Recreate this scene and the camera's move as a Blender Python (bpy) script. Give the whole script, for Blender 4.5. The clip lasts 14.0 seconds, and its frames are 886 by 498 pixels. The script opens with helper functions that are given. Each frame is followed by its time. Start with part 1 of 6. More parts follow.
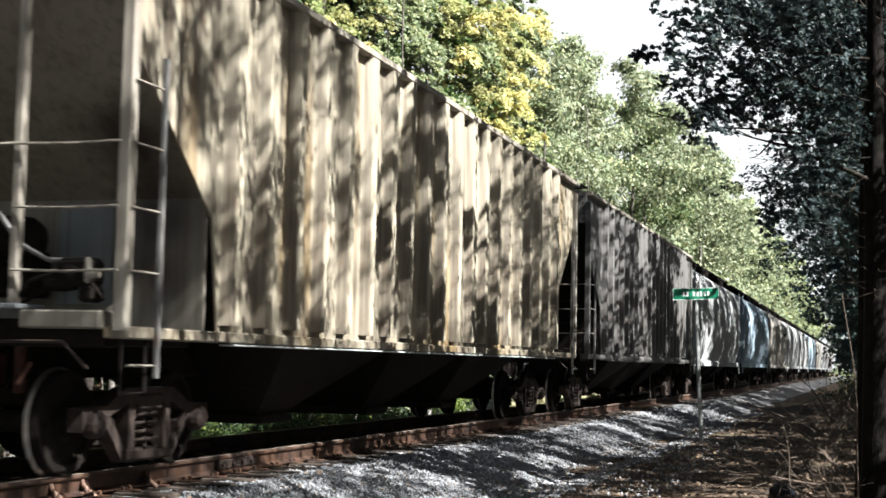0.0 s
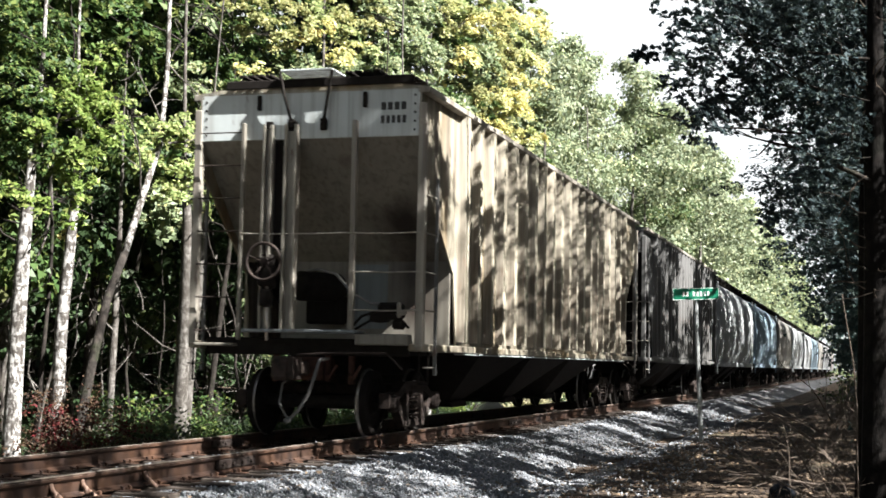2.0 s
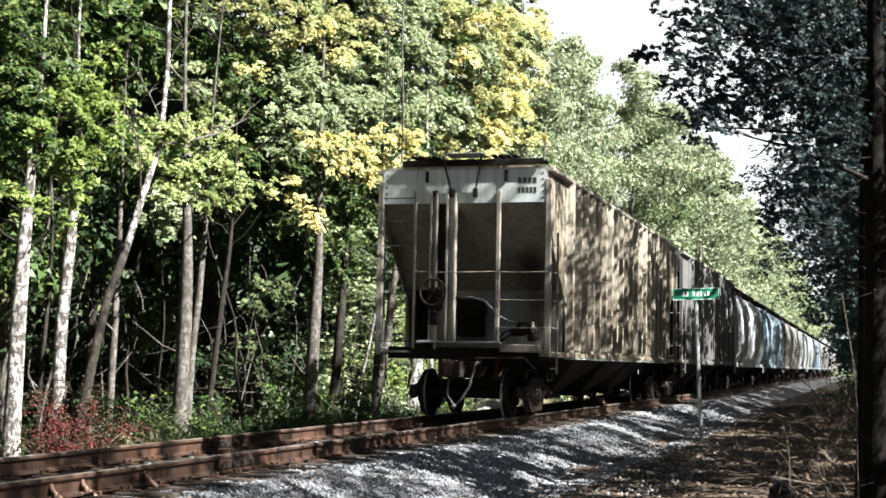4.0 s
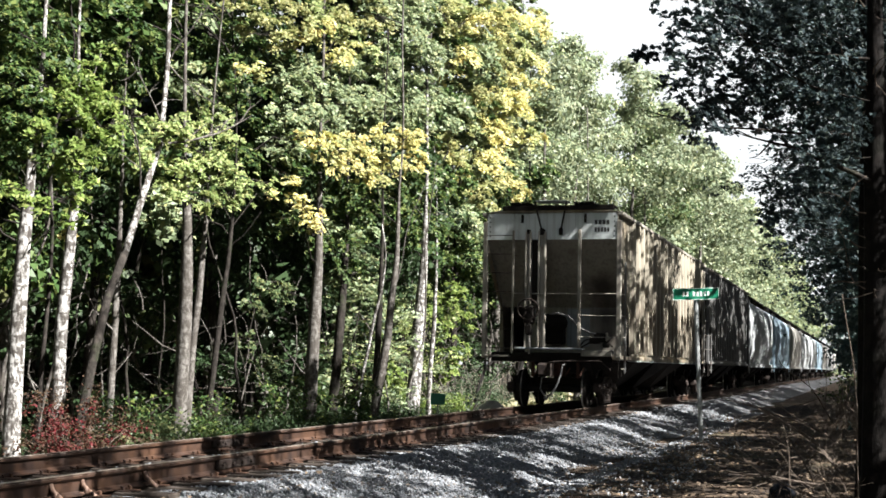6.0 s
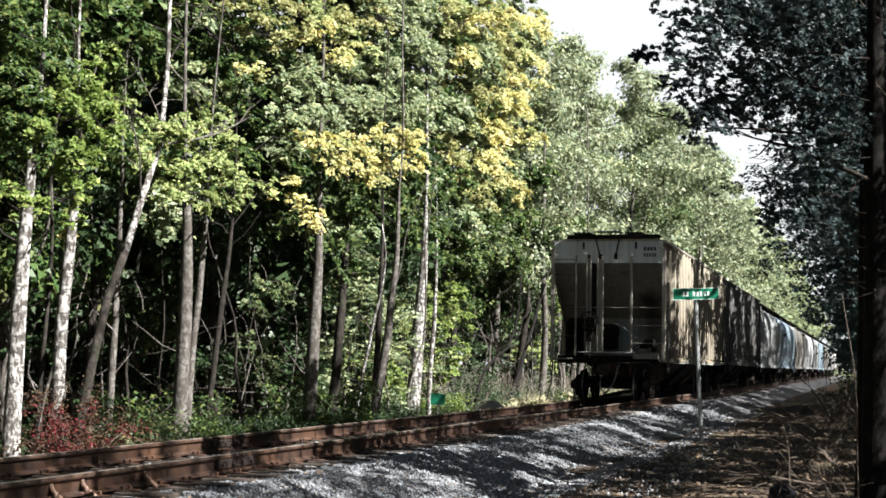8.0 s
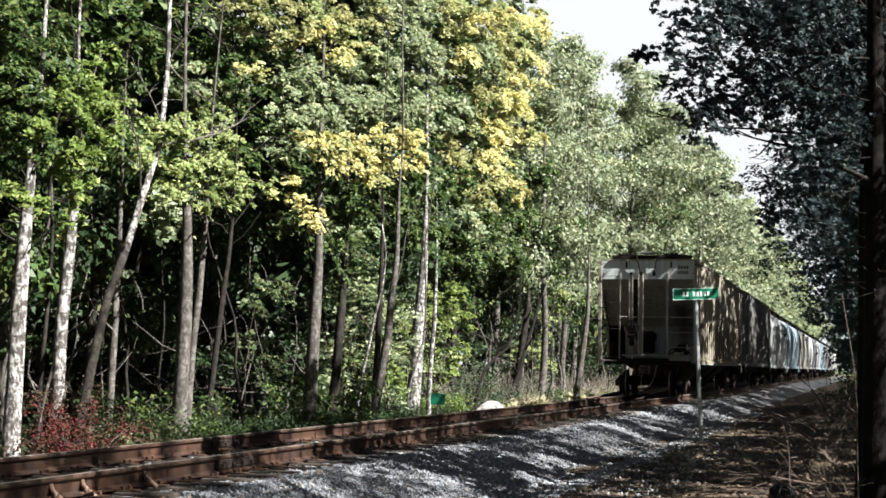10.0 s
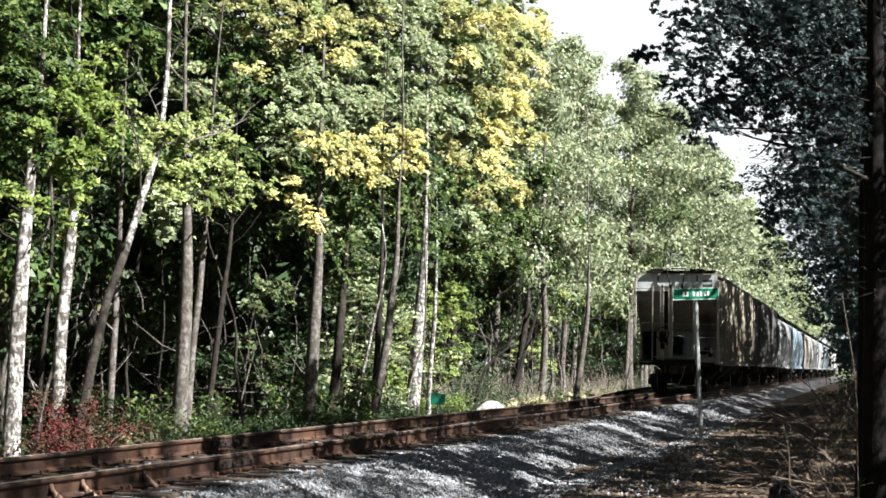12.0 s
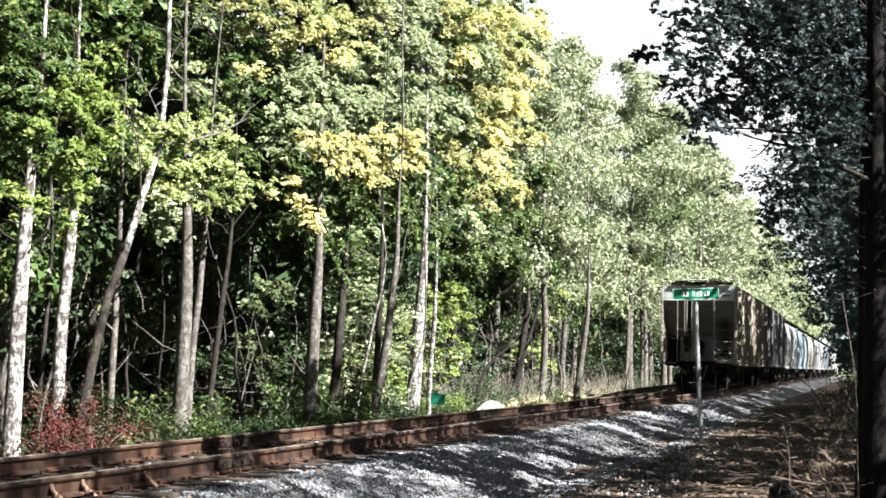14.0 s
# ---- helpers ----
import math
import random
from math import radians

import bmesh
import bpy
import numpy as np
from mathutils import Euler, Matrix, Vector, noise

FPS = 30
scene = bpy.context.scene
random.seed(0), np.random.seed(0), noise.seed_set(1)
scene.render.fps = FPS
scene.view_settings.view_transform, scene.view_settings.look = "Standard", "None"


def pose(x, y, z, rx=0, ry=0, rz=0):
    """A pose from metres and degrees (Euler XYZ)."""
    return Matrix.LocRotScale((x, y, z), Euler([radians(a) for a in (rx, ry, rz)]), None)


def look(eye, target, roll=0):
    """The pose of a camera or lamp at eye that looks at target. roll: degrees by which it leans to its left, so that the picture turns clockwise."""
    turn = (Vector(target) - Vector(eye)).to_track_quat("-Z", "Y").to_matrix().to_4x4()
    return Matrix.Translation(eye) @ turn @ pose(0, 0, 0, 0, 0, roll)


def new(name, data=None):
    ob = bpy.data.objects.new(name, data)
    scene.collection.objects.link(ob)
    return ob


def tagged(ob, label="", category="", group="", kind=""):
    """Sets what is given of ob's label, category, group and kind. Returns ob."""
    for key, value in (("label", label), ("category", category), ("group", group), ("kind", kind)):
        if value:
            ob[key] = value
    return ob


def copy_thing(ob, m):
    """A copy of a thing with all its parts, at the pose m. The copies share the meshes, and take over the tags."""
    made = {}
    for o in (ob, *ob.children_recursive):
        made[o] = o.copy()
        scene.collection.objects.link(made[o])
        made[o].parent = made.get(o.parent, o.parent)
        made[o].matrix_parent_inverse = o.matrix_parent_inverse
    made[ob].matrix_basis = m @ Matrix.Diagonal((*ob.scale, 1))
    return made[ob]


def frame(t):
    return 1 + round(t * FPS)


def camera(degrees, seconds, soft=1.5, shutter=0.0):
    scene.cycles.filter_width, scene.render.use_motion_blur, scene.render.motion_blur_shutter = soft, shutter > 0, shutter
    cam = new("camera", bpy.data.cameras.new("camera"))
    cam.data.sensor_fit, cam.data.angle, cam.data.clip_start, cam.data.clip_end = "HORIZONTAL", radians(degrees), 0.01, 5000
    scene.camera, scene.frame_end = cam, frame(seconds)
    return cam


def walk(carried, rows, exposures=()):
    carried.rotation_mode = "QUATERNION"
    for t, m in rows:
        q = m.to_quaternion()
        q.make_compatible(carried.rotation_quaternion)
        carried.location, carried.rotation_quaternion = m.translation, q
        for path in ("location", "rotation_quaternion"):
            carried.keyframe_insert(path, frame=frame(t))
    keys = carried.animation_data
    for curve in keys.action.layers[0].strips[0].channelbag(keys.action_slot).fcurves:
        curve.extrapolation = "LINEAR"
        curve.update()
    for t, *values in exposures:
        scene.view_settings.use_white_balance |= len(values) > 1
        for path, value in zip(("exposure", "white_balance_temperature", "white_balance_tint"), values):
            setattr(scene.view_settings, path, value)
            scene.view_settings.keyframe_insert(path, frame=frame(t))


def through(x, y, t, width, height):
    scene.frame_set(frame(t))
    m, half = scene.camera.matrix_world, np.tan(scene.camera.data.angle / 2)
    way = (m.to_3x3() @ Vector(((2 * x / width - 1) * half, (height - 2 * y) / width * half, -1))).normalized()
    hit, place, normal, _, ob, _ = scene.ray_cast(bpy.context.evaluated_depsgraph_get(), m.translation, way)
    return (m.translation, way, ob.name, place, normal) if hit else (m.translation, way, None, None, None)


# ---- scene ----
# ---------------------------------------------------------------- camera
# X: across the track (0 = its centre line), Y: along it, Z: up; the path beside the track lies at z = 0.
RAIL_TOP = 0.55
EYE = (6.906, 0.0, 1.508)
CAM = pose(*EYE) @ pose(0, 0, 0, 0, 0, 16.81) @ pose(0, 0, 0, 94.60, 0, 0) @ pose(0, 0, 0, 0, 0, 1.12)
cam = camera(34.83, 14.0, soft=1.62, shutter=0.5)
walk(cam, [(0.0, CAM), (14.0, CAM)], exposures=[(0.0, 2.47), (1.5, 2.58), (3.0, 2.65), (6.0, 2.43), (8.0, 2.25), (11.0, 2.18), (11.7, 2.18), (12.4, 2.76), (14.0, 2.82)])



def tail_at(t):
    """Where the rear end of the last wagon is along the track, at t seconds."""
    return 9.40 + 3.675 * t - 0.0018 * t * t


# ---------------------------------------------------------------- light
SUN_ELEV, SUN_AZ = 46.0, 103.0      # degrees; azimuth clockwise from +Y


def build_light():
    world = bpy.data.worlds.new("sky")
    scene.world = world
    world.use_nodes = True
    nt = world.node_tree
    nt.nodes.clear()
    sky = nt.nodes.new("ShaderNodeTexSky")
    sky.sky_type = "NISHITA"
    sky.sun_disc = False
    sky.sun_elevation = radians(SUN_ELEV)
    sky.sun_rotation = radians(SUN_AZ)
    sky.dust_density = 3.0
    bg = nt.nodes.new("ShaderNodeBackground")
    bg.inputs["Strength"].default_value = 0.010
    out = nt.nodes.new("ShaderNodeOutputWorld")
    nt.links.new(sky.outputs[0], bg.inputs[0])
    nt.links.new(bg.outputs[0], out.inputs[0])
    lamp = bpy.data.lights.new("sun", "SUN")
    lamp.energy, lamp.angle, lamp.color = 5.0, radians(0.42), (1.0, 0.975, 0.955)
    ob = new("sun", lamp)
    a, e = radians(SUN_AZ), radians(SUN_ELEV)
    ob.matrix_world = look((0, 0, 0), (-math.sin(a) * math.cos(e), -math.cos(a) * math.cos(e), -math.sin(e)))
    ob.location = (40, -5, 45)


build_light()


def build_haze():
    """The bright haze low over the horizon, all round and far beyond everything."""
    m = bpy.data.materials.new("bright hazy sky")
    m.use_nodes = True
    nt = m.node_tree
    nt.nodes.clear()
    em = nt.nodes.new("ShaderNodeEmission")
    em.inputs[0].default_value = (0.93, 0.97, 1.0, 1)
    em.inputs[1].default_value = 0.228
    nt.links.new(em.outputs[0], nt.nodes.new("ShaderNodeOutputMaterial").inputs[0])
    me = bpy.data.meshes.new("backdrop")
    n, r = 64, 1900.0
    ring = [(r * math.sin(2 * math.pi * i / n), r * math.cos(2 * math.pi * i / n)) for i in range(n)]
    me.from_pydata([(x, y, z) for z in (-30.0, 560.0) for x, y in ring], [], [(i, (i + 1) % n, n + (i + 1) % n, n + i) for i in range(n)])
    me.materials.append(m)
    tagged(new("backdrop", me), "white hazy sky low over the horizon", "sky", kind="structure")


build_haze()


# ---------------------------------------------------------------- materials
class Nodes:
    """A small builder of node materials."""

    def __init__(self, name):
        self.mat = bpy.data.materials.new(name)
        self.mat.use_nodes = True
        self.nt = self.mat.node_tree
        self.nt.nodes.clear()
        self.out = self.node("ShaderNodeOutputMaterial")
        self.coords = self.node("ShaderNodeTexCoord").outputs["Object"]

    def node(self, kind, **props):
        n = self.nt.nodes.new(kind)
        for k, v in props.items():
            if k == "operation":
                n.operation = v
            elif k == "blend":
                n.blend_type = v
            elif k == "data":
                n.data_type = v
        return n

    def put(self, socket, value):
        if hasattr(value, "is_linked"):
            self.nt.links.new(value, socket)
        else:
            socket.default_value = value

    def noise(self, scale, detail=4.0, stretch=(1, 1, 1), rough=0.55):
        m = self.node("ShaderNodeMapping")
        self.put(m.inputs["Vector"], self.coords)
        m.inputs["Scale"].default_value = stretch
        n = self.node("ShaderNodeTexNoise")
        self.put(n.inputs["Vector"], m.outputs[0])
        n.inputs["Scale"].default_value = scale
        n.inputs["Detail"].default_value = detail
        n.inputs["Roughness"].default_value = rough
        return n.outputs["Fac"]

    def voronoi(self, scale, stretch=(1, 1, 1), out="Distance"):
        m = self.node("ShaderNodeMapping")
        self.put(m.inputs["Vector"], self.coords)
        m.inputs["Scale"].default_value = stretch
        n = self.node("ShaderNodeTexVoronoi")
        self.put(n.inputs["Vector"], m.outputs[0])
        n.inputs["Scale"].default_value = scale
        return n.outputs[out]

    def ramp(self, fac, *stops):
        n = self.node("ShaderNodeValToRGB")
        self.put(n.inputs[0], fac)
        els = n.color_ramp.elements
        while len(els) < len(stops):
            els.new(0.5)
        for el, (p, c) in zip(els, stops):
            el.position = p
            el.color = (*c, 1) if not isinstance(c, float) else (c, c, c, 1)
        return n.outputs[0]

    def mix(self, fac, a, b, blend="MIX"):
        n = self.node("ShaderNodeMix", data="RGBA", blend=blend)
        self.put(n.inputs[0], fac)
        for sock, v in ((n.inputs[6], a), (n.inputs[7], b)):
            self.put(sock, (*v, 1) if isinstance(v, tuple) and len(v) == 3 else v)
        return n.outputs[2]

    def math(self, op, a, b=0.5):
        n = self.node("ShaderNodeMath", operation=op)
        self.put(n.inputs[0], a)
        self.put(n.inputs[1], b)
        return n.outputs[0]

    def island(self):
        return self.node("ShaderNodeNewGeometry").outputs["Random Per Island"]

    def object_random(self):
        return self.node("ShaderNodeObjectInfo").outputs["Random"]

    def axis(self, i):
        s = self.node("ShaderNodeSeparateXYZ")
        self.put(s.inputs[0], self.coords)
        return s.outputs[i]

    def bump(self, height, strength=0.4, distance=0.01):
        n = self.node("ShaderNodeBump")
        n.inputs["Strength"].default_value = strength
        n.inputs["Distance"].default_value = distance
        self.put(n.inputs["Height"], height)
        return n.outputs[0]

    def surface(self, color, rough=0.7, metal=0.0, normal=None, spec=0.5):
        b = self.node("ShaderNodeBsdfPrincipled")
        self.put(b.inputs["Base Color"], (*color, 1) if isinstance(color, tuple) and len(color) == 3 else color)
        self.put(b.inputs["Roughness"], rough)
        self.put(b.inputs["Metallic"], metal)
        b.inputs["Specular IOR Level"].default_value = spec
        if normal is not None:
            self.put(b.inputs["Normal"], normal)
        self.put(self.out.inputs[0], b.outputs[0])
        return self.mat

    def leafy(self, color, glow, rough=0.45, through=0.42):
        """A thin leaf: glossy above, letting light through."""
        b = self.node("ShaderNodeBsdfPrincipled")
        self.put(b.inputs["Base Color"], color)
        b.inputs["Roughness"].default_value = rough
        b.inputs["Specular IOR Level"].default_value = 0.16
        t = self.node("ShaderNodeBsdfTranslucent")
        self.put(t.inputs[0], glow)
        m = self.node("ShaderNodeMixShader")
        m.inputs[0].default_value = through
        self.put(m.inputs[1], b.outputs[0])
        self.put(m.inputs[2], t.outputs[0])
        self.put(self.out.inputs[0], m.outputs[0])
        return self.mat


def mat_car_paint(name, base, dark, rust=0.45, streak=0.62, stains=(), tint=None, relief=0.25):
    """Weathered freight paint: vertical grime streaks, rust spots, chalky patches."""
    n = Nodes(name)
    streaks = n.noise(2.2, 5, (2.4, 2.4, 0.08), 0.64)
    drips = n.noise(7.0, 5, (2.0, 2.0, 0.05), 0.6)
    blot = n.noise(0.7, 4)
    fine = n.noise(38, 3)
    c = n.mix(n.ramp(streaks, (streak - 0.2, 0.0), (streak + 0.12, 1.0)), base, dark)
    c = n.mix(n.ramp(drips, (0.50, 0.0), (0.64, 0.6)), c, tuple(v * 0.8 for v in dark))
    c = n.mix(n.ramp(blot, (0.42, 0.0), (0.75, 0.7)), c, tuple(v * 0.72 for v in base))
    spots = n.noise(7, 6, (1, 1, 0.35), 0.7)
    c = n.mix(n.ramp(spots, (0.60 + (0.5 - rust) * 0.2, 0.0), (0.72, 0.85)), c, (0.10, 0.045, 0.022))
    c = n.mix(n.math("MULTIPLY", fine, 0.25), c, tuple(v * 0.6 for v in base))
    if tint:
        c = n.mix(n.ramp(n.noise(1.1, 4, (1, 1, 0.3)), (0.52, 0.0), (0.68, 0.65)), c, tint)
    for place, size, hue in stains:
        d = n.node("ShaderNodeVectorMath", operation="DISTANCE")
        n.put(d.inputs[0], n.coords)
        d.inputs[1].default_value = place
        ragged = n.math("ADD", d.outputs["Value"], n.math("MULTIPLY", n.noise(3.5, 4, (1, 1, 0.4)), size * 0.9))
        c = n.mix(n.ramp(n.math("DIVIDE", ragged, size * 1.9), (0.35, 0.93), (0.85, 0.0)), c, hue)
    rough = n.ramp(blot, (0.3, 0.45), (0.8, 0.75))
    return n.surface(c, rough, 0.0, n.bump(n.noise(14, 5), relief, 0.006))


def mat_plain(name, base, dark=None, scale=12, rough=0.7, metal=0.0, bump=0.3, dist=0.004, spec=0.5):
    n = Nodes(name)
    dark = dark or tuple(v * 0.55 for v in base)
    c = n.mix(n.ramp(n.noise(scale, 6), (0.35, 0.0), (0.7, 1.0)), base, dark)
    c = n.mix(n.ramp(n.noise(scale * 0.12, 3), (0.4, 0.0), (0.75, 0.5)), c, dark)
    return n.surface(c, rough, metal, n.bump(n.noise(scale * 4, 4), bump, dist), spec)


def mat_leaf(name, *colors, through=0.34, rough=0.44, gain=1.1, other=None, share=0.5):
    """colors run from the commonest to the rarest hue; each leaf takes its own. other: a hue that takes over in patches."""
    n = Nodes(name)
    stops = [(i / max(1, len(colors) - 1) * 0.96, c) for i, c in enumerate(colors)]
    c = n.ramp(n.island(), *stops)
    if other:
        c = n.mix(n.ramp(n.noise(0.30, 3), (0.71 - share / 2, 0.0), (0.79 - share / 2, 1.0)), c, n.ramp(n.island(), (0.0, other), (1.0, tuple(v * 1.7 for v in other))))
    big = n.ramp(n.noise(0.55, 2), (0.3, 0.75), (0.7, 1.1))
    c = n.mix(1.0, c, big, "MULTIPLY")
    glow = n.mix(1.0, c, (gain, gain * 1.04, gain * 0.92), "MULTIPLY")
    return n.leafy(c, glow, rough, through)


M_PAINT = mat_car_paint("weathered grey paint", (0.42, 0.385, 0.295), (0.085, 0.066, 0.046), 0.5, 0.53, tint=(0.26, 0.185, 0.08))
# base darker than M_PAINT to imitate shade between the ribs; streaks are grime
M_PAINT_SIDE = mat_car_paint("grimy grey side paint darkened for rib shade", (0.35, 0.32, 0.245), (0.065, 0.050, 0.035), 0.55, 0.50, tint=(0.22, 0.15, 0.065))
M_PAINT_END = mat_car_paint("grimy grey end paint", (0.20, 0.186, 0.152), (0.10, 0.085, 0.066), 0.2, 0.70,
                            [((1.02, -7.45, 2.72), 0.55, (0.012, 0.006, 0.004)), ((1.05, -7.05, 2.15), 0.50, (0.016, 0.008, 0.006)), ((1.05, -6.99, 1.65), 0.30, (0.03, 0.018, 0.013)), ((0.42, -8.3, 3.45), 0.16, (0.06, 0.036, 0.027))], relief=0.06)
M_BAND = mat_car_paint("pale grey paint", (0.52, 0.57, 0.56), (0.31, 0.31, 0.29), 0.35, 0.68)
M_PANEL = mat_car_paint("blue grey panel paint", (0.19, 0.215, 0.22), (0.09, 0.094, 0.094), 0.35, 0.68)
M_POST = mat_car_paint("dull post paint", (0.33, 0.31, 0.26), (0.11, 0.09, 0.072), 0.6, 0.56)
M_PAINT_DARK = mat_car_paint("dark grey paint", (0.13, 0.13, 0.125), (0.05, 0.046, 0.04))
M_PAINT_LIGHT = mat_car_paint("light grey paint", (0.40, 0.42, 0.42), (0.21, 0.205, 0.19), 0.3, 0.7)
M_PAINT_BLUE = mat_car_paint("pale blue grey paint", (0.30, 0.40, 0.47), (0.16, 0.19, 0.21), 0.3, 0.7)
M_PAINT_TAN = mat_car_paint("dusty grey paint", (0.32, 0.31, 0.28), (0.14, 0.125, 0.105))
M_STEEL = mat_plain("dark sooty steel", (0.015, 0.013, 0.011), (0.008, 0.006, 0.005), 9, 0.9, spec=0.15)
M_BRIGHT = mat_plain("worn bare steel", (0.42, 0.41, 0.39), (0.22, 0.2, 0.18), 16, 0.32, 0.9)
M_TRUCK = mat_plain("rusty cast steel", (0.042, 0.030, 0.024), (0.012, 0.009, 0.008), 10, 0.85, spec=0.25)
M_RUST = mat_plain("red rust", (0.075, 0.034, 0.023), (0.028, 0.015, 0.011), 12, 0.85, spec=0.2)
M_RUBBER = mat_plain("grey air hose rubber", (0.15, 0.148, 0.14), (0.07, 0.07, 0.07), 20, 0.55)
# rust colour; the near-black patches imitate dappled shade on the web
M_RAIL = mat_plain("rusted rail steel with shade patches", (0.068, 0.035, 0.020), (0.009, 0.007, 0.007), 3.2, 0.65, spec=0.25)
M_RAILHEAD = mat_plain("dull rolled rail head", (0.27, 0.225, 0.19), (0.09, 0.07, 0.055), 10, 0.5, 0.3)
M_ANCHOR = mat_plain("worn rusty clip steel", (0.30, 0.20, 0.15), (0.14, 0.085, 0.06), 14, 0.55, 0.3)
M_TIE = mat_plain("weathered tie timber", (0.064, 0.052, 0.043), (0.032, 0.026, 0.021), 6, 0.85, spec=0.15)
M_SIGN = mat_plain("green sign sheet", (0.008, 0.19, 0.10), (0.006, 0.14, 0.075), 3, 0.4, 0.0, 0.02)
M_WHITE = mat_plain("white sign sheeting", (0.75, 0.78, 0.76), (0.6, 0.63, 0.6), 4, 0.5, 0.0, 0.02)
M_GALV = mat_plain("galvanised steel", (0.36, 0.38, 0.37), (0.24, 0.25, 0.245), 18, 0.5, 0.55)
M_BLACK = mat_plain("black stencil paint", (0.03, 0.03, 0.03), None, 20, 0.6)
M_PALE = mat_plain("pale crushed stone", (0.36, 0.35, 0.325), (0.22, 0.215, 0.20), 26, 0.9, 0.0, 0.8, 0.03)
M_DARKSTONE = mat_plain("dark blue grey stone", (0.022, 0.025, 0.032), (0.012, 0.013, 0.015), 14, 0.9, spec=0.1)
M_TWIG_PALE = mat_plain("bleached bare twig", (0.30, 0.265, 0.215), (0.13, 0.11, 0.088), 14, 0.85)
M_TWIG = mat_plain("dry twig", (0.145, 0.116, 0.092), (0.045, 0.036, 0.028), 20, 0.8, spec=0.15)


def mat_bark(name, base, dark, moss=0.0):
    n = Nodes(name)
    plates = n.noise(13, 6, (1, 1, 0.45), 0.7)
    # dark blotches: bark scars, and dappled shade painted in with them
    patches = n.noise(2.2, 5, (1, 1, 1.6), 0.65)
    c = n.mix(n.ramp(plates, (0.38, 0.0), (0.58, 1.0)), base, dark)
    c = n.mix(n.ramp(patches, (0.50, 0.0), (0.60, 0.8)), c, dark)
    c = n.mix(n.ramp(n.noise(5.0, 5, (1, 1, 2.2)), (0.54, 0.0), (0.59, 0.85)), c, dark)
    if moss:
        c = n.mix(n.ramp(n.noise(2.2, 3), (0.55, 0.0), (0.75, moss)), c, (0.06, 0.09, 0.035))
    return n.surface(c, 0.9, 0.0, n.bump(plates, 0.8, 0.03), 0.1)


M_BARK = mat_bark("grey bark", (0.165, 0.156, 0.142), (0.055, 0.049, 0.042))
M_BARK_WHITE = mat_bark("whitish bark", (0.50, 0.49, 0.465), (0.05, 0.044, 0.038))
# near-black base: deep shade on the trunk is put into its colour
M_BARK_SHADED = mat_bark("bark blackened for shade", (0.014, 0.0115, 0.010), (0.005, 0.0045, 0.004), 0.05)
M_BARK_DARK = mat_bark("dark furrowed bark", (0.042, 0.036, 0.031), (0.016, 0.014, 0.012), 0.3)

M_LEAF_GREEN = mat_leaf("green leaves", (0.046, 0.073, 0.033), (0.070, 0.105, 0.046), (0.102, 0.140, 0.062), (0.18, 0.185, 0.08))
M_LEAF_LIME = mat_leaf("lime green leaves", (0.165, 0.220, 0.078), (0.205, 0.268, 0.098), (0.265, 0.320, 0.130), (0.38, 0.375, 0.165), through=0.38)
M_LEAF_FRESH = mat_leaf("fresh green leaves", (0.088, 0.138, 0.032), (0.128, 0.186, 0.045), (0.172, 0.240, 0.065), (0.27, 0.30, 0.095), through=0.42)
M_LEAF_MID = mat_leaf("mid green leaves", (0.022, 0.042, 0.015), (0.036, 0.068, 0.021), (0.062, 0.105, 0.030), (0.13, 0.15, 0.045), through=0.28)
# full sun on the outer crowns is put into this pale colour
M_LEAF_PALE = mat_leaf("leaves paled for sunlight", (0.150, 0.187, 0.120), (0.180, 0.218, 0.137), (0.212, 0.246, 0.154), (0.275, 0.285, 0.165))
M_LEAF_GOLD = mat_leaf("golden autumn leaves", (0.55, 0.51, 0.215), (0.40, 0.42, 0.165), (0.65, 0.59, 0.29), (0.50, 0.38, 0.15), through=0.35, other=(0.20, 0.235, 0.105), share=0.38)
M_LEAF_OLIVE = mat_leaf("olive green leaves", (0.17, 0.19, 0.08), (0.24, 0.26, 0.11), (0.32, 0.32, 0.15), (0.45, 0.41, 0.18), through=0.4)
M_LEAF_GREY = mat_leaf("greyish green leaves", (0.14, 0.185, 0.105), (0.19, 0.24, 0.135), (0.24, 0.29, 0.165), (0.33, 0.335, 0.175))
# the gloom inside the wood is put into this leaf colour
M_LEAF_SHADED = mat_leaf("green leaves darkened for shade", (0.020, 0.036, 0.016), (0.030, 0.052, 0.022), (0.042, 0.068, 0.030), through=0.22)
M_LEAF_DARK = mat_leaf("dark evergreen leaves", (0.027, 0.047, 0.044), (0.038, 0.063, 0.060), (0.058, 0.083, 0.073), through=0.16, rough=0.42)
M_LEAF_CEDAR = mat_leaf("blue green evergreen leaves", (0.020, 0.034, 0.037), (0.030, 0.047, 0.051), (0.047, 0.068, 0.071), (0.07, 0.09, 0.075), through=0.15, rough=0.7)
M_LEAF_RED = mat_leaf("crimson leaves", (0.105, 0.010, 0.013), (0.075, 0.012, 0.013), (0.07, 0.030, 0.018), through=0.22, rough=0.7)
M_LEAF_RUSSET = mat_leaf("russet leaves", (0.062, 0.024, 0.018), (0.048, 0.030, 0.018), (0.075, 0.050, 0.028), through=0.25, rough=0.7)
M_GRASS = mat_leaf("dry pale grass", (0.36, 0.32, 0.20), (0.26, 0.25, 0.14), (0.45, 0.40, 0.27), (0.16, 0.20, 0.09), through=0.25)
M_LEAF_DRY = mat_leaf("fallen brown leaves", (0.12, 0.088, 0.060), (0.175, 0.13, 0.09), (0.085, 0.064, 0.047), (0.25, 0.185, 0.12), through=0.1, rough=0.7)


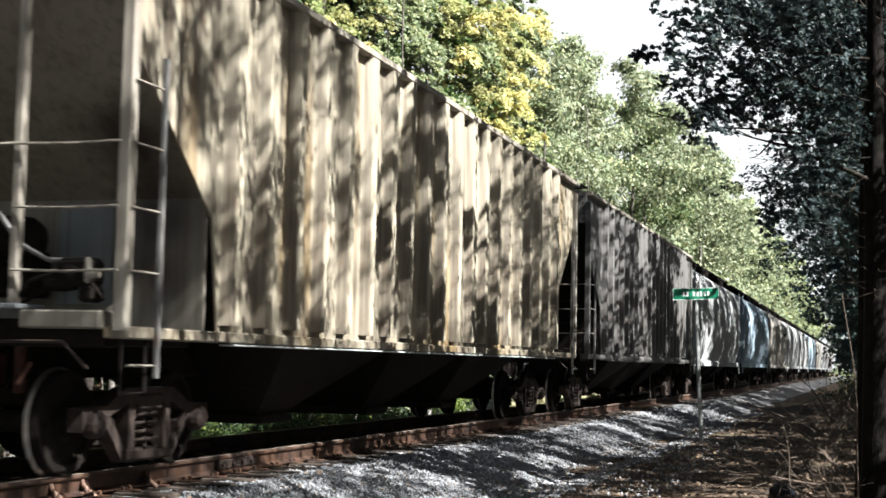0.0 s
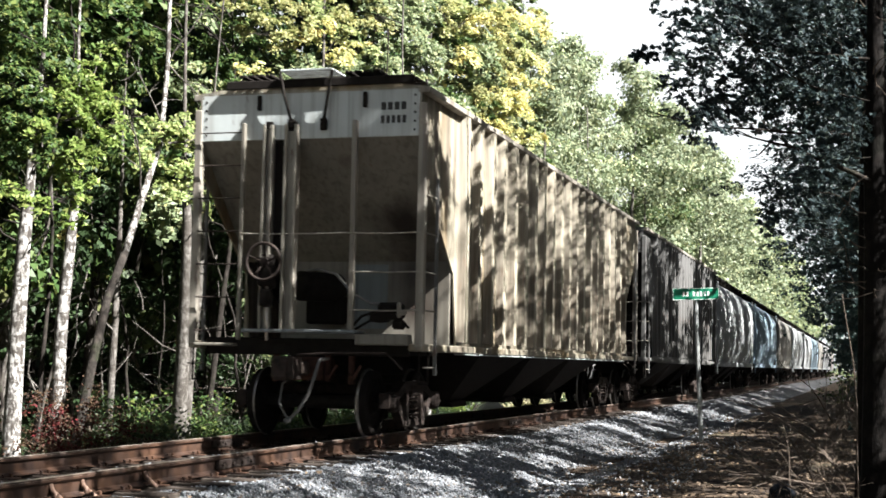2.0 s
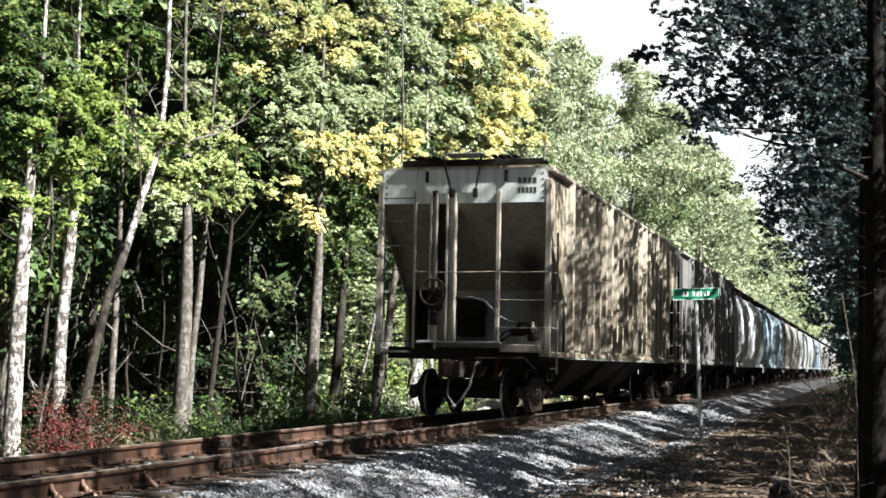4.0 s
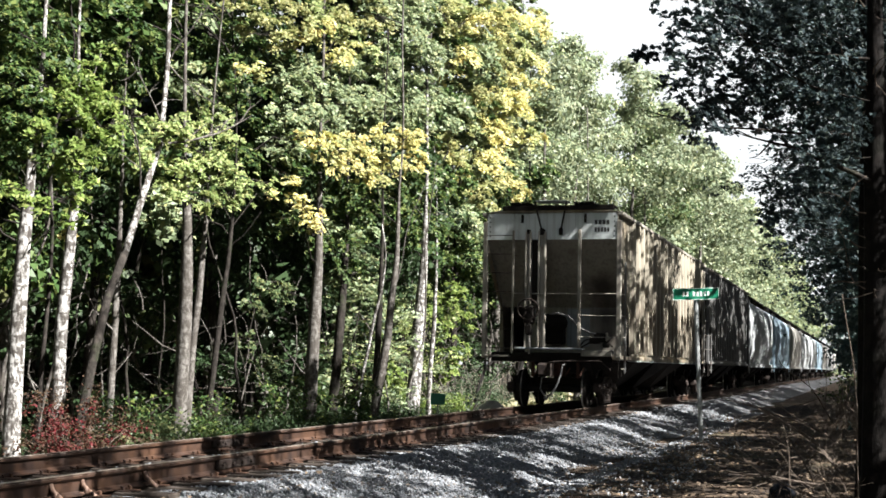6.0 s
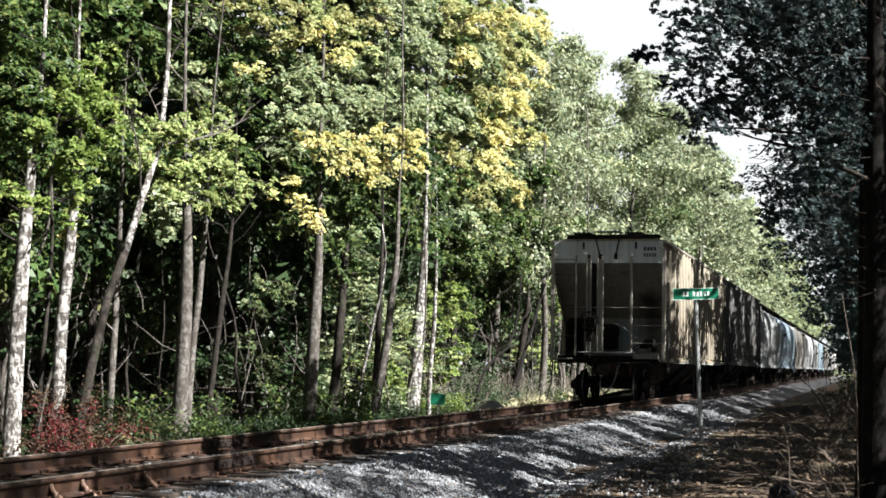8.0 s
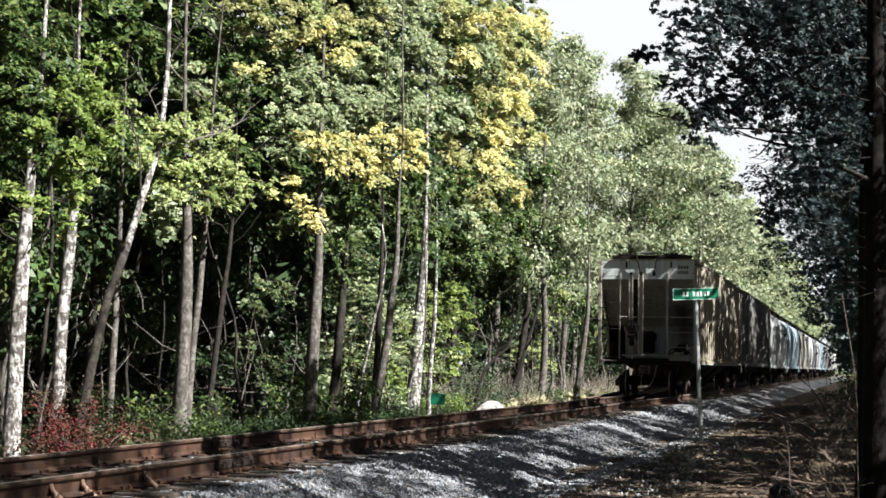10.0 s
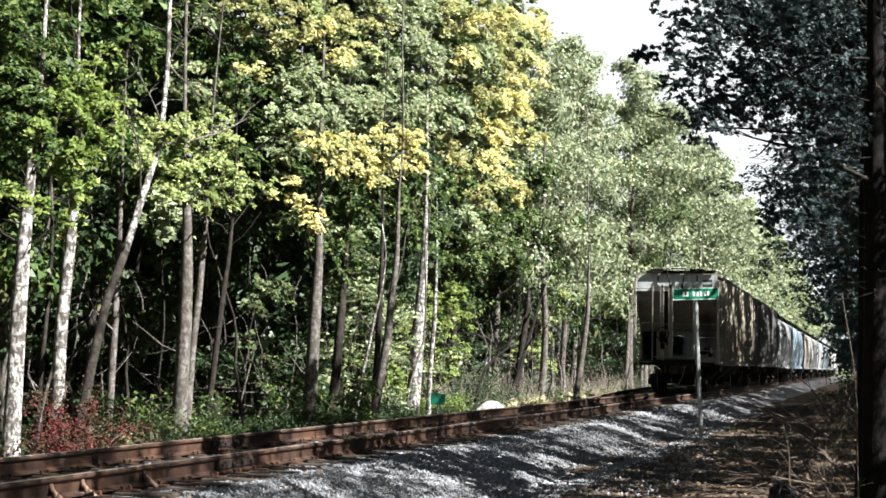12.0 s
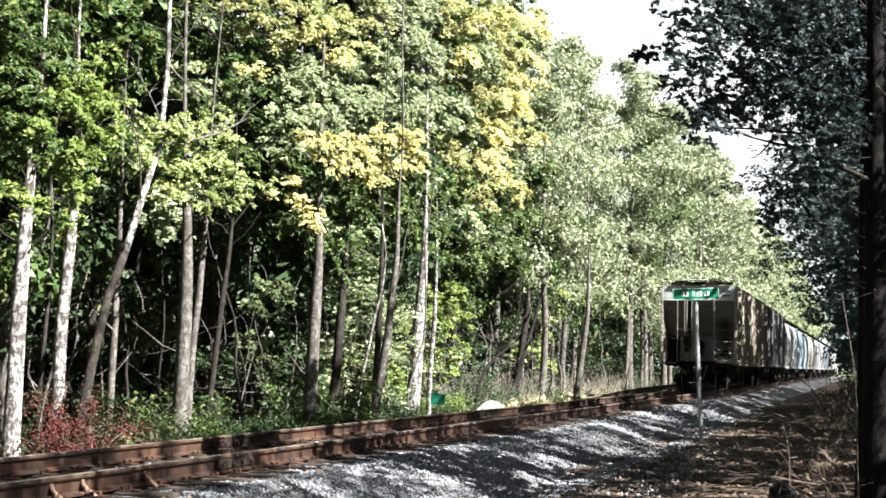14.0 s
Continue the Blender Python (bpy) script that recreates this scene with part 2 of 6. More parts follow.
def mat_stone():
    n = Nodes("grey ballast stone")
    c = n.ramp(n.island(), (0.0, (0.10, 0.110, 0.120)), (0.45, (0.195, 0.212, 0.228)), (0.8, (0.29, 0.31, 0.33)), (1.0, (0.14, 0.12, 0.10)))
    c = n.mix(n.math("MULTIPLY", n.noise(40, 4), 0.5), c, (0.10, 0.10, 0.10))
    return n.surface(c, 0.85, 0.0, n.bump(n.noise(90, 3), 0.4, 0.004))


def mat_bed():
    n = Nodes("crushed stone bed")
    cell = n.voronoi(19, out="Color")
    edge = n.voronoi(19)
    g = n.node("ShaderNodeSeparateXYZ")
    n.put(g.inputs[0], cell)
    c = n.ramp(g.outputs[0], (0.0, (0.06, 0.063, 0.067)), (0.6, (0.15, 0.157, 0.164)), (1.0, (0.22, 0.228, 0.236)))
    c = n.mix(n.ramp(edge, (0.25, 0.0), (0.62, 0.85)), c, (0.065, 0.066, 0.068))
    c = n.mix(n.ramp(n.noise(0.8, 4), (0.52, 0.0), (0.72, 0.5)), c, (0.13, 0.085, 0.055))
    return n.surface(c, 0.9, 0.0, n.bump(edge, -0.9, 0.04))


def mat_ground():
    n = Nodes("leaf strewn earth")
    litter = n.voronoi(13, out="Color")
    g = n.node("ShaderNodeSeparateXYZ")
    n.put(g.inputs[0], litter)
    leaf = n.ramp(g.outputs[1], (0.0, (0.022, 0.016, 0.012)), (0.5, (0.054, 0.039, 0.027)), (0.85, (0.10, 0.072, 0.050)), (1.0, (0.19, 0.142, 0.10)))
    earth = n.ramp(n.noise(6, 6), (0.3, (0.022, 0.017, 0.014)), (0.7, (0.048, 0.038, 0.030)))
    c = n.mix(n.ramp(n.noise(1.1, 5), (0.40, 0.0), (0.58, 1.0)), earth, leaf)
    c = n.mix(n.ramp(n.noise(0.35, 4), (0.55, 0.0), (0.72, 0.5)), c, (0.05, 0.07, 0.025))
    return n.surface(c, 0.92, 0.0, n.bump(n.voronoi(13), 0.6, 0.03), 0.12)


M_STONE, M_BED, M_GROUND = mat_stone(), mat_bed(), mat_ground()


# ---------------------------------------------------------------- mesh helpers
class Shape:
    """Collects vertices and faces of one mesh."""

    def __init__(self):
        self.v, self.f, self.n = [], [], 0

    def add(self, verts, faces):
        self.v.extend(tuple(p) for p in verts)
        self.f.extend(tuple(i + self.n for i in f) for f in faces)
        self.n = len(self.v)
        return self

    def box(self, x0, x1, y0, y1, z0, z1, b=0.008, turn=None):
        """A box with chamfered edges, between the given planes; turn: a matrix applied to it."""
        lo, hi = (x0, y0, z0), (x1, y1, z1)
        b = min(b, 0.45 * min(hi[i] - lo[i] for i in range(3)))
        verts, index = [], {}
        for sx in (0, 1):
            for sy in (0, 1):
                for sz in (0, 1):
                    s = (sx, sy, sz)
                    for free in range(3):
                        p = []
                        for i in range(3):
                            inset = 0 if i == free else b
                            p.append(hi[i] - inset if s[i] else lo[i] + inset)
                        index[s + (free,)] = len(verts)
                        verts.append(p)
        faces = []
        for a in range(3):
            u, w = (a + 1) % 3, (a + 2) % 3
            for side in (0, 1):
                loop = []
                for du, dw in ((0, 0), (1, 0), (1, 1), (0, 1)):
                    s = [0, 0, 0]
                    s[a], s[u], s[w] = side, du, dw
                    loop.append(index[tuple(s) + (a,)])
                faces.append(loop if side else loop[::-1])
            for du in (0, 1):
                for dw in (0, 1):
                    s0, s1 = [0, 0, 0], [0, 0, 0]
                    s0[a], s1[a] = 0, 1
                    s0[u] = s1[u] = du
                    s0[w] = s1[w] = dw
                    loop = [index[tuple(s0) + (u,)], index[tuple(s1) + (u,)], index[tuple(s1) + (w,)], index[tuple(s0) + (w,)]]
                    faces.append(loop if du == dw else loop[::-1])
        for s in [(i, j, k) for i in (0, 1) for j in (0, 1) for k in (0, 1)]:
            loop = [index[s + (i,)] for i in range(3)]
            faces.append(loop if sum(s) % 2 else loop[::-1])
        if turn is not None:
            verts = [turn @ Vector(p) for p in verts]
        return self.add(verts, faces)

    def tube(self, points, radii, sides=8, cap=True):
        """A round bar through the points."""
        pts = [Vector(p) for p in points]
        if not hasattr(radii, "__len__"):
            radii = [radii] * len(pts)
        side = None
        rings = []
        for i, p in enumerate(pts):
            d = (pts[min(i + 1, len(pts) - 1)] - pts[max(i - 1, 0)]).normalized()
            if side is None:
                side = d.orthogonal().normalized()
            side = (side - d * side.dot(d)).normalized()
            up = d.cross(side)
            rings.append([p + (side * math.cos(a) + up * math.sin(a)) * radii[i] for a in (2 * math.pi * k / sides for k in range(sides))])
        verts = [q for r in rings for q in r]
        faces = []
        for i in range(len(pts) - 1):
            for k in range(sides):
                a, b = i * sides + k, i * sides + (k + 1) % sides
                faces.append((a, b, b + sides, a + sides))
        if cap:
            faces.append(tuple(range(sides))[::-1])
            faces.append(tuple(range((len(pts) - 1) * sides, len(pts) * sides)))
        return self.add(verts, faces)

    def lathe(self, profile, sides=24, m=None, closed=True):
        """Turns a profile of (radius, along) round the X axis."""
        verts, faces, k = [], [], len(profile)
        for s in range(sides):
            a = 2 * math.pi * s / sides
            verts += [(al, r * math.cos(a), r * math.sin(a)) for r, al in profile]
        for s in range(sides):
            t = (s + 1) % sides
            for i in range(k if closed else k - 1):
                j = (i + 1) % k
                faces.append((s * k + i, t * k + i, t * k + j, s * k + j))
        if m is not None:
            verts = [m @ Vector(p) for p in verts]
        return self.add(verts, faces)

    def prism(self, outline, a0, a1, axis=0):
        """Extrudes a closed outline of two coordinates along an axis (0: x, with (y, z); 1: y, with (x, z); 2: z, with (x, y))."""
        def place(p, a):
            return ((a, p[0], p[1]), (p[0], a, p[1]), (p[0], p[1], a))[axis]
        n = len(outline)
        verts = [place(p, a0) for p in outline] + [place(p, a1) for p in outline]
        faces = [tuple(range(n)), tuple(range(n, 2 * n))[::-1]]
        faces += [(i, i + n, (i + 1) % n + n, (i + 1) % n) for i in range(n)]
        return self.add(verts, faces)

    def mesh(self, name, material, smooth=False):
        me = bpy.data.meshes.new(name)
        me.from_pydata(self.v, [], self.f)
        me.materials.append(material)
        if smooth:
            me.shade_smooth()
        bm = bmesh.new()
        bm.from_mesh(me)
        bmesh.ops.recalc_face_normals(bm, faces=bm.faces)
        bm.to_mesh(me)
        bm.free()
        me.update()
        return me


def part(name, shape, material, parent, label="", smooth=False):
    """Links a shape (or a ready mesh) as one mesh object under its thing."""
    me = shape.mesh(name, material, smooth) if isinstance(shape, Shape) else shape
    ob = new(name, me)
    ob.parent = parent
    return tagged(ob, label)


def empty(name, m=None):
    ob = new(name)
    if m is not None:
        ob.matrix_basis = m
    return ob


def array_mesh(name, verts, quads, material, smooth=False):
    """A mesh from numpy arrays: verts (n, 3), quads (m, 4)."""
    me = bpy.data.meshes.new(name)
    k = quads.shape[1]
    me.vertices.add(len(verts))
    me.vertices.foreach_set("co", np.asarray(verts, np.float32).ravel())
    me.loops.add(quads.size)
    me.loops.foreach_set("vertex_index", quads.astype(np.int32).ravel())
    me.polygons.add(len(quads))
    me.polygons.foreach_set("loop_start", np.arange(0, quads.size, k, dtype=np.int32))
    me.materials.append(material)
    me.update(calc_edges=True)
    me.validate()
    if smooth:
        me.shade_smooth()
    return me


# ---------------------------------------------------------------- ground and ballast
def ground_z(x, y):
    """Height of the earth: flat path, a low bank under the wood, a shallow ditch beyond the track."""
    z = 0.05 * noise.noise(Vector((x * 0.35, y * 0.35, 0))) + 0.02 * noise.noise(Vector((x * 1.7, y * 1.7, 3)))
    if x < -3:
        z += -0.62 * min(1, (-3 - x) / 2.4) + 0.30 * min(1, max(0, (-7 - x) / 14))
    if x > 6.6:
        z += 0.16 * min(1, (x - 6.6) / 2.0)
    if abs(x) < 3.4:
        z = min(z, -0.02)
    return z


def steps(*runs):
    """Rising coordinates in runs of (from, to, step)."""
    out = []
    for a, b, s in runs:
        n = max(1, round((b - a) / s))
        out += [a + (b - a) * i / n for i in range(n)]
    return out + [runs[-1][1]]


def build_ground():
    xs = steps((-700, -60, 90), (-60, -12, 4), (-12, -3, 0.6), (-3, 9, 0.3), (9, 20, 1.2), (20, 60, 6), (60, 700, 90))
    ys = steps((-400, -20, 60), (-20, 4, 2), (4, 46, 0.5), (46, 120, 1.5), (120, 300, 10), (300, 2200, 150))
    verts = np.array([(x, y, ground_z(x, y)) for y in ys for x in xs])
    w = len(xs)
    quads = np.array([(j * w + i, j * w + i + 1, (j + 1) * w + i + 1, (j + 1) * w + i) for j in range(len(ys) - 1) for i in range(w - 1)])
    ob = new("ground", array_mesh("ground", verts, quads, M_GROUND, True))
    tagged(ob, "brown leaf-strewn earth with a trodden path beside the track", "ground", kind="structure")


def siding_shift(y):
    """How far the siding has moved off the main track, towards the wood."""
    return -2.9 * (1 - math.exp(-((y - 36) / 22) ** 1.6)) if y > 36 else 0.0


def bed_z(x, y):
    """Height of the ballast bed across the track and the siding."""
    a = abs(x) if x > 0 else max(0.0, -x + siding_shift(y))
    top = 0.33
    toe = 3.0 + 0.35 * noise.noise(Vector((y * 0.22, 7 * (x > 0), 1)))
    if a < 1.55:
        z = top
    else:
        u = min(1.0, (a - 1.55) / (toe - 1.55))
        z = top * (1 - u) ** 1.15 - 0.05 * u * u
        if x < 0:
            z -= 0.75 * u * u + 0.6 * max(0.0, a - toe)
    return z + 0.035 * noise.noise(Vector((x * 1.1, y * 0.8, 5))) * (1.4 if a > 1.4 else 0.5)


def build_ballast():
    xs = steps((-6.6, -1.5, 0.3), (-1.5, 1.5, 0.5), (1.5, 3.7, 0.16))
    ys = steps((-20, 8, 2), (8, 60, 0.4), (60, 120, 1.2), (120, 400, 8))
    verts = np.array([(x, y, bed_z(x, y)) for y in ys for x in xs])
    w = len(xs)
    quads = np.array([(j * w + i, j * w + i + 1, (j + 1) * w + i + 1, (j + 1) * w + i) for j in range(len(ys) - 1) for i in range(w - 1)])
    bed = new("ballast_bed", array_mesh("ballast_bed", verts, quads, M_BED, True))
    tagged(bed, "long bank of grey crushed stone under the track", "ballast", kind="structure")
    # loose stones on the bed, each a crushed eight-sided lump
    rng = np.random.default_rng(5)
    spots = []
    for x0, x1, y0, y1, n in ((1.0, 3.5, 11, 20, 21000), (1.0, 3.5, 20, 34, 13000), (1.0, 3.5, 34, 50, 4000), (-0.65, 0.65, 9.5, 34, 7500), (3.3, 4.6, 12, 32, 1300)):
        spots.append(np.column_stack([rng.uniform(x0, x1, n), rng.uniform(y0, y1, n)]))
    spots = np.vstack(spots)
    z = np.array([bed_z(x, y) if abs(x) < 3.1 else ground_z(x, y) for x, y in spots])
    n = len(spots)
    r = rng.uniform(0.011, 0.025, n) * np.where(spots[:, 1] > 34, 1.5, 1.0)
    octa = np.array([(1, 0, 0), (0, 1, 0), (-1, 0, 0), (0, -1, 0), (0, 0, 1), (0, 0, -1)], float)
    tri = np.array([(0, 1, 4), (1, 2, 4), (2, 3, 4), (3, 0, 4), (1, 0, 5), (2, 1, 5), (3, 2, 5), (0, 3, 5)])
    v = octa[None] * rng.uniform(0.6, 1.35, (n, 6, 1)) + rng.uniform(-0.3, 0.3, (n, 6, 3))
    q = random_turns(rng, n)
    v = np.einsum("nij,nkj->nki", q, v) * r[:, None, None]
    v += np.column_stack([spots, z + r * 0.35])[:, None, :]
    f = (tri[None] + 6 * np.arange(n)[:, None, None]).reshape(-1, 3)
    st = new("ballast_stones", array_mesh("ballast_stones", v.reshape(-1, 3), f, M_STONE))
    tagged(st, "loose grey crushed stones lying on the ballast bank", "gravel", kind="stuff")


def random_turns(rng, n):
    """n random rotation matrices."""
    q = rng.normal(size=(n, 4))
    q /= np.linalg.norm(q, axis=1)[:, None]
    w, x, y, z = q.T
    return np.stack([np.stack([1 - 2 * (y * y + z * z), 2 * (x * y - w * z), 2 * (x * z + w * y)], -1),
                     np.stack([2 * (x * y + w * z), 1 - 2 * (x * x + z * z), 2 * (y * z - w * x)], -1),
                     np.stack([2 * (x * z - w * y), 2 * (y * z + w * x), 1 - 2 * (x * x + y * y)], -1)], 1)


# ---------------------------------------------------------------- track
RAIL_HALF = [(0.036, 0.0), (0.036, -0.030), (0.028, -0.040), (0.009, -0.050), (0.008, -0.135), (0.030, -0.150), (0.070, -0.160), (0.070, -0.170)]
RAIL_PROFILE = [(-x, z) for x, z in RAIL_HALF[::-1]] + RAIL_HALF


def sweep_rail(center, profile):
    """A rail along a line of (x, y) points, its head at RAIL_TOP."""
    s = Shape()
    k = len(profile)
    verts, faces = [], []
    for i, (x, y) in enumerate(center):
        a, b = center[max(0, i - 1)], center[min(len(center) - 1, i + 1)]
        d = Vector((b[0] - a[0], b[1] - a[1])).normalized()
        verts += [(x + d.y * px, y - d.x * px, RAIL_TOP + pz) for px, pz in profile]
    for i in range(len(center) - 1):
        for j in range(k):
            faces.append((i * k + j, i * k + (j + 1) % k, (i + 1) * k + (j + 1) % k, (i + 1) * k + j))
    faces.append(tuple(range(k)))
    faces.append(tuple(range((len(center) - 1) * k, len(center) * k))[::-1])
    return s.add(verts, faces)


HEAD_PROFILE = [(-0.037, -0.012), (-0.030, 0.003), (0.030, 0.003), (0.037, -0.012), (0.030, -0.004), (-0.030, -0.004)]


def add_rail(track, line, joints=(), label="rust-brown steel rail"):
    rail = part("rail", sweep_rail(line, RAIL_PROFILE), M_RAIL, track, label)
    part("rail_head", sweep_rail(line, HEAD_PROFILE), M_RAILHEAD, rail, "dull worn running surface")
    for x, y, side in joints:
        bar = Shape()
        for s in (-1, 1):
            bar.box(x + s * 0.022 - 0.014, x + s * 0.022 + 0.014, y - 0.45, y + 0.45, RAIL_TOP - 0.135, RAIL_TOP - 0.042, 0.008)
        for k in range(4):
            yb = y - 0.33 + 0.22 * k
            bar.lathe([(0.0, 0.036), (0.017, 0.036), (0.019, 0.056), (0.0, 0.062)], 6, pose(x, yb, RAIL_TOP - 0.09), closed=False)
            bar.lathe([(0.0, -0.036), (0.017, -0.036), (0.019, -0.056), (0.0, -0.062)], 6, pose(x, yb, RAIL_TOP - 0.09), closed=False)
        part("joint_bar", bar, M_TRUCK, rail)


def build_track():
    track = empty("railway_track")
    tagged(track, "single railway track with rusty rails on timber ties", "railway track", kind="structure")
    ys = [-15, 0, 20, 40, 60, 90, 130, 200, 400]
    g = 0.7525
    add_rail(track, [(g, y) for y in ys], [(g, y, 1) for y in (13.2, 25.0, 36.9)])
    add_rail(track, [(-g, y) for y in ys], [(-g, y, 1) for y in (16.2, 28.0, 39.9)])
    # the siding that leaves on the far side of the track
    div = [(siding_shift(y), y) for y in [36 + 2.5 * i for i in range(27)] + [110, 130, 200, 400]]
    siding = empty("siding_track")
    tagged(siding, "rusty siding rails curving away from the main track", "railway track", kind="structure")
    add_rail(siding, [(x - g - 0.04, y) for x, y in div])
    add_rail(siding, [(x + g - 0.08, y) for x, y in div[2:]])
    tie = Shape().box(-1.3, 1.3, -0.11, 0.11, -0.16, 0.0, 0.012).mesh("tie", M_TIE)
    plate = Shape().box(-0.18, 0.18, -0.095, 0.095, 0.0, 0.012, 0.004)
    for sx in (-0.09, 0.09):
        for sy in (-0.06, 0.06):
            plate.box(sx - 0.012, sx + 0.012, sy - 0.012, sy + 0.012, 0.008, 0.045, 0.004)
            plate.box(sx - 0.02 if sx > 0 else sx - 0.006, sx + 0.006 if sx > 0 else sx + 0.02, sy - 0.014, sy + 0.014, 0.033, 0.047, 0.004)
    plate_mesh = plate.mesh("tie_plate", M_RAIL)
    rng = random.Random(4)
    y = 6.0
    while y < 96:
        t = new("tie", tie)
        t.parent = track
        t.matrix_basis = pose(rng.uniform(-0.05, 0.05), y, RAIL_TOP - 0.182 + rng.uniform(-0.004, 0.004), 0, 0, rng.uniform(-1.2, 1.2))
        if y > 38:
            t.matrix_basis = pose(siding_shift(y) / 2, y, RAIL_TOP - 0.182)
            t.scale = (1 - siding_shift(y) / 2.6, 1, 1)
        if y < 27:
            for sx in (-g, g):
                p = new("tie_plate", plate_mesh)
                p.parent = t
                p.matrix_basis = pose(sx, 0, 0)
        y += 0.54
    # spring clips that grip the foot of the near rail
    clip = Shape()
    clip.box(0.03, 0.085, -0.045, 0.045, -0.012, 0.012, 0.006)
    clip.tube([(0.09, -0.03, 0.0), (0.085, -0.01, 0.035), (0.045, 0.0, 0.06), (0.016, 0.02, 0.10), (0.03, 0.03, 0.05), (0.11, 0.03, -0.01), (0.15, 0.03, -0.03)], 0.02, 6)
    clip_mesh = clip.mesh("rail_anchor", M_ANCHOR, True)
    for y in (9.80, 10.26, 11.3):
        c = new("rail_anchor", clip_mesh)
        c.parent = track
        c.matrix_basis = pose(g, y, RAIL_TOP - 0.155)


# ---------------------------------------------------------------- plants
def leaf_cloud(rng, centers, radii, counts, size, flat=0.55, up=0.5, long=1.45, corners=4, outward=0.35):
    """Leaves (folded diamonds, or three-cornered far off) scattered round cluster centres. Returns verts and faces."""
    c = np.repeat(centers, counts, axis=0)
    r = np.repeat(radii, counts)
    n = len(c)
    d = rng.normal(size=(n, 3))
    d /= np.linalg.norm(d, axis=1)[:, None]
    d *= (rng.random(n) ** 0.45)[:, None]
    d[:, 2] *= flat
    p = c + d * r[:, None]
    nrm = rng.normal(size=(n, 3))
    nrm /= np.linalg.norm(nrm, axis=1)[:, None]
    nrm[:, 2] = np.abs(nrm[:, 2]) + up
    nrm += outward * d
    nrm /= np.linalg.norm(nrm, axis=1)[:, None]
    a = np.cross(nrm, rng.normal(size=(n, 3)))
    a /= np.linalg.norm(a, axis=1)[:, None]
    b = np.cross(nrm, a)
    s = size * rng.uniform(0.6, 1.35, n)[:, None]
    half = s * 0.5
    fold = nrm * s * 0.12
    if corners == 3:
        v = np.stack([p - a * half * long, p + a * half * 0.6 + b * half * 1.1, p + a * half * 0.8 - b * half], 1).reshape(-1, 3)
        return v, np.arange(3 * n).reshape(-1, 3)
    v = np.stack([p - a * half * long, p - b * half - fold, p + a * half * long, p + b * half - fold], 1).reshape(-1, 3)
    return v, np.arange(4 * n).reshape(-1, 4)


def branch(rng, start, direction, length, droop, steps_=6, wobble=0.12):
    pts = [np.array(start, float)]
    d = np.array(direction, float)
    d /= np.linalg.norm(d)
    for i in range(steps_):
        d = d + rng.normal(size=3) * wobble + np.array((0, 0, droop))
        d /= np.linalg.norm(d)
        pts.append(pts[-1] + d * length / steps_)
    return pts


def make_crown(seed, height, base, radius, limbs, leaves, leaf, flat=0.55, droop=-0.04, rise=0.45, cluster=0.75, bare=0.25, top=1.0, spread=0.35, low=1.0, twigs=True, corners=4, outward=0.35):
    """Limbs and leaves of a tree whose trunk is the Z axis. Returns (limb shape, leaf verts, leaf quads)."""
    rng = np.random.default_rng(seed)
    wood, centers, radii = Shape(), [], []
    golden = 2.399
    for i in range(limbs):
        u = (i + rng.uniform(-0.3, 0.3)) / limbs
        u = min(1, max(0, u))
        z = base + (height - base) * (0.02 + 0.93 * u)
        reach = radius * (1 - spread + spread * math.sin(math.pi * min(1, 0.25 + u * 0.85))) * (1.0 - top * 0.75 * max(0, u - 0.45) / 0.55) * rng.uniform(0.7, 1.15)
        reach *= min(1.0, low + (1 - low) * u / 0.3)
        az = i * golden + rng.uniform(-0.5, 0.5)
        lift = rise * (0.35 + 1.3 * u)
        main = branch(rng, (0, 0, z - 0.4), (math.cos(az), math.sin(az), lift), reach * 1.1, droop)
        th = 0.006 + 0.0040 * reach
        wood.tube(main, [th * (1 - 0.14 * k) for k in range(len(main))], 5 if twigs else 3, False)
        for k in range(1, len(main)):
            if k / len(main) < bare and rng.random() < 0.6:
                continue
            centers.append(main[k] + rng.normal(size=3) * 0.15)
            radii.append(cluster * rng.uniform(0.6, 1.2))
            for _ in range(2):
                dr = main[k] - main[k - 1] + rng.normal(size=3) * 0.5 * np.linalg.norm(main[k] - main[k - 1])
                sub = branch(rng, main[k], dr + np.array((0, 0, 0.1)), reach * rng.uniform(0.25, 0.5), droop * 1.6, 3)
                if twigs and rng.random() < 0.5:
                    wood.tube(sub, [th * 0.45, th * 0.35, th * 0.25, th * 0.15], 3, False)
                for q in sub[1:]:
                    centers.append(q + rng.normal(size=3) * 0.12)
                    radii.append(cluster * rng.uniform(0.5, 1.0))
    centers, radii = np.array(centers), np.array(radii)
    weight = radii ** 2 * rng.uniform(0.15, 1.9, len(radii))
    counts = np.maximum(1, (weight / weight.sum() * leaves)).astype(int)
    v, q = leaf_cloud(rng, centers, radii, counts, leaf, flat, corners=corners, outward=outward)
    return wood, v, q


def trunk_shape(seed, height, r, wiggle=0.10, sides=10, flare=1.35):
    rng = np.random.default_rng(seed)
    n = 14
    pts, rad = [], []
    x = y = dx = dy = 0.0
    for i in range(n + 1):
        u = i / n
        pts.append((x, y, -0.4 + u * (height + 0.4)))
        rad.append(r * ((1 - 0.80 * u) * (1 + (flare - 1) * max(0, 1 - u * 9))))
        dx = 0.7 * dx + rng.normal() * wiggle * 0.35
        dy = 0.7 * dy + rng.normal() * wiggle * 0.35
        x, y = (x + dx) * 0.93, (y + dy) * 0.93
    return Shape().tube(pts, rad, sides)


CROWNS = {}


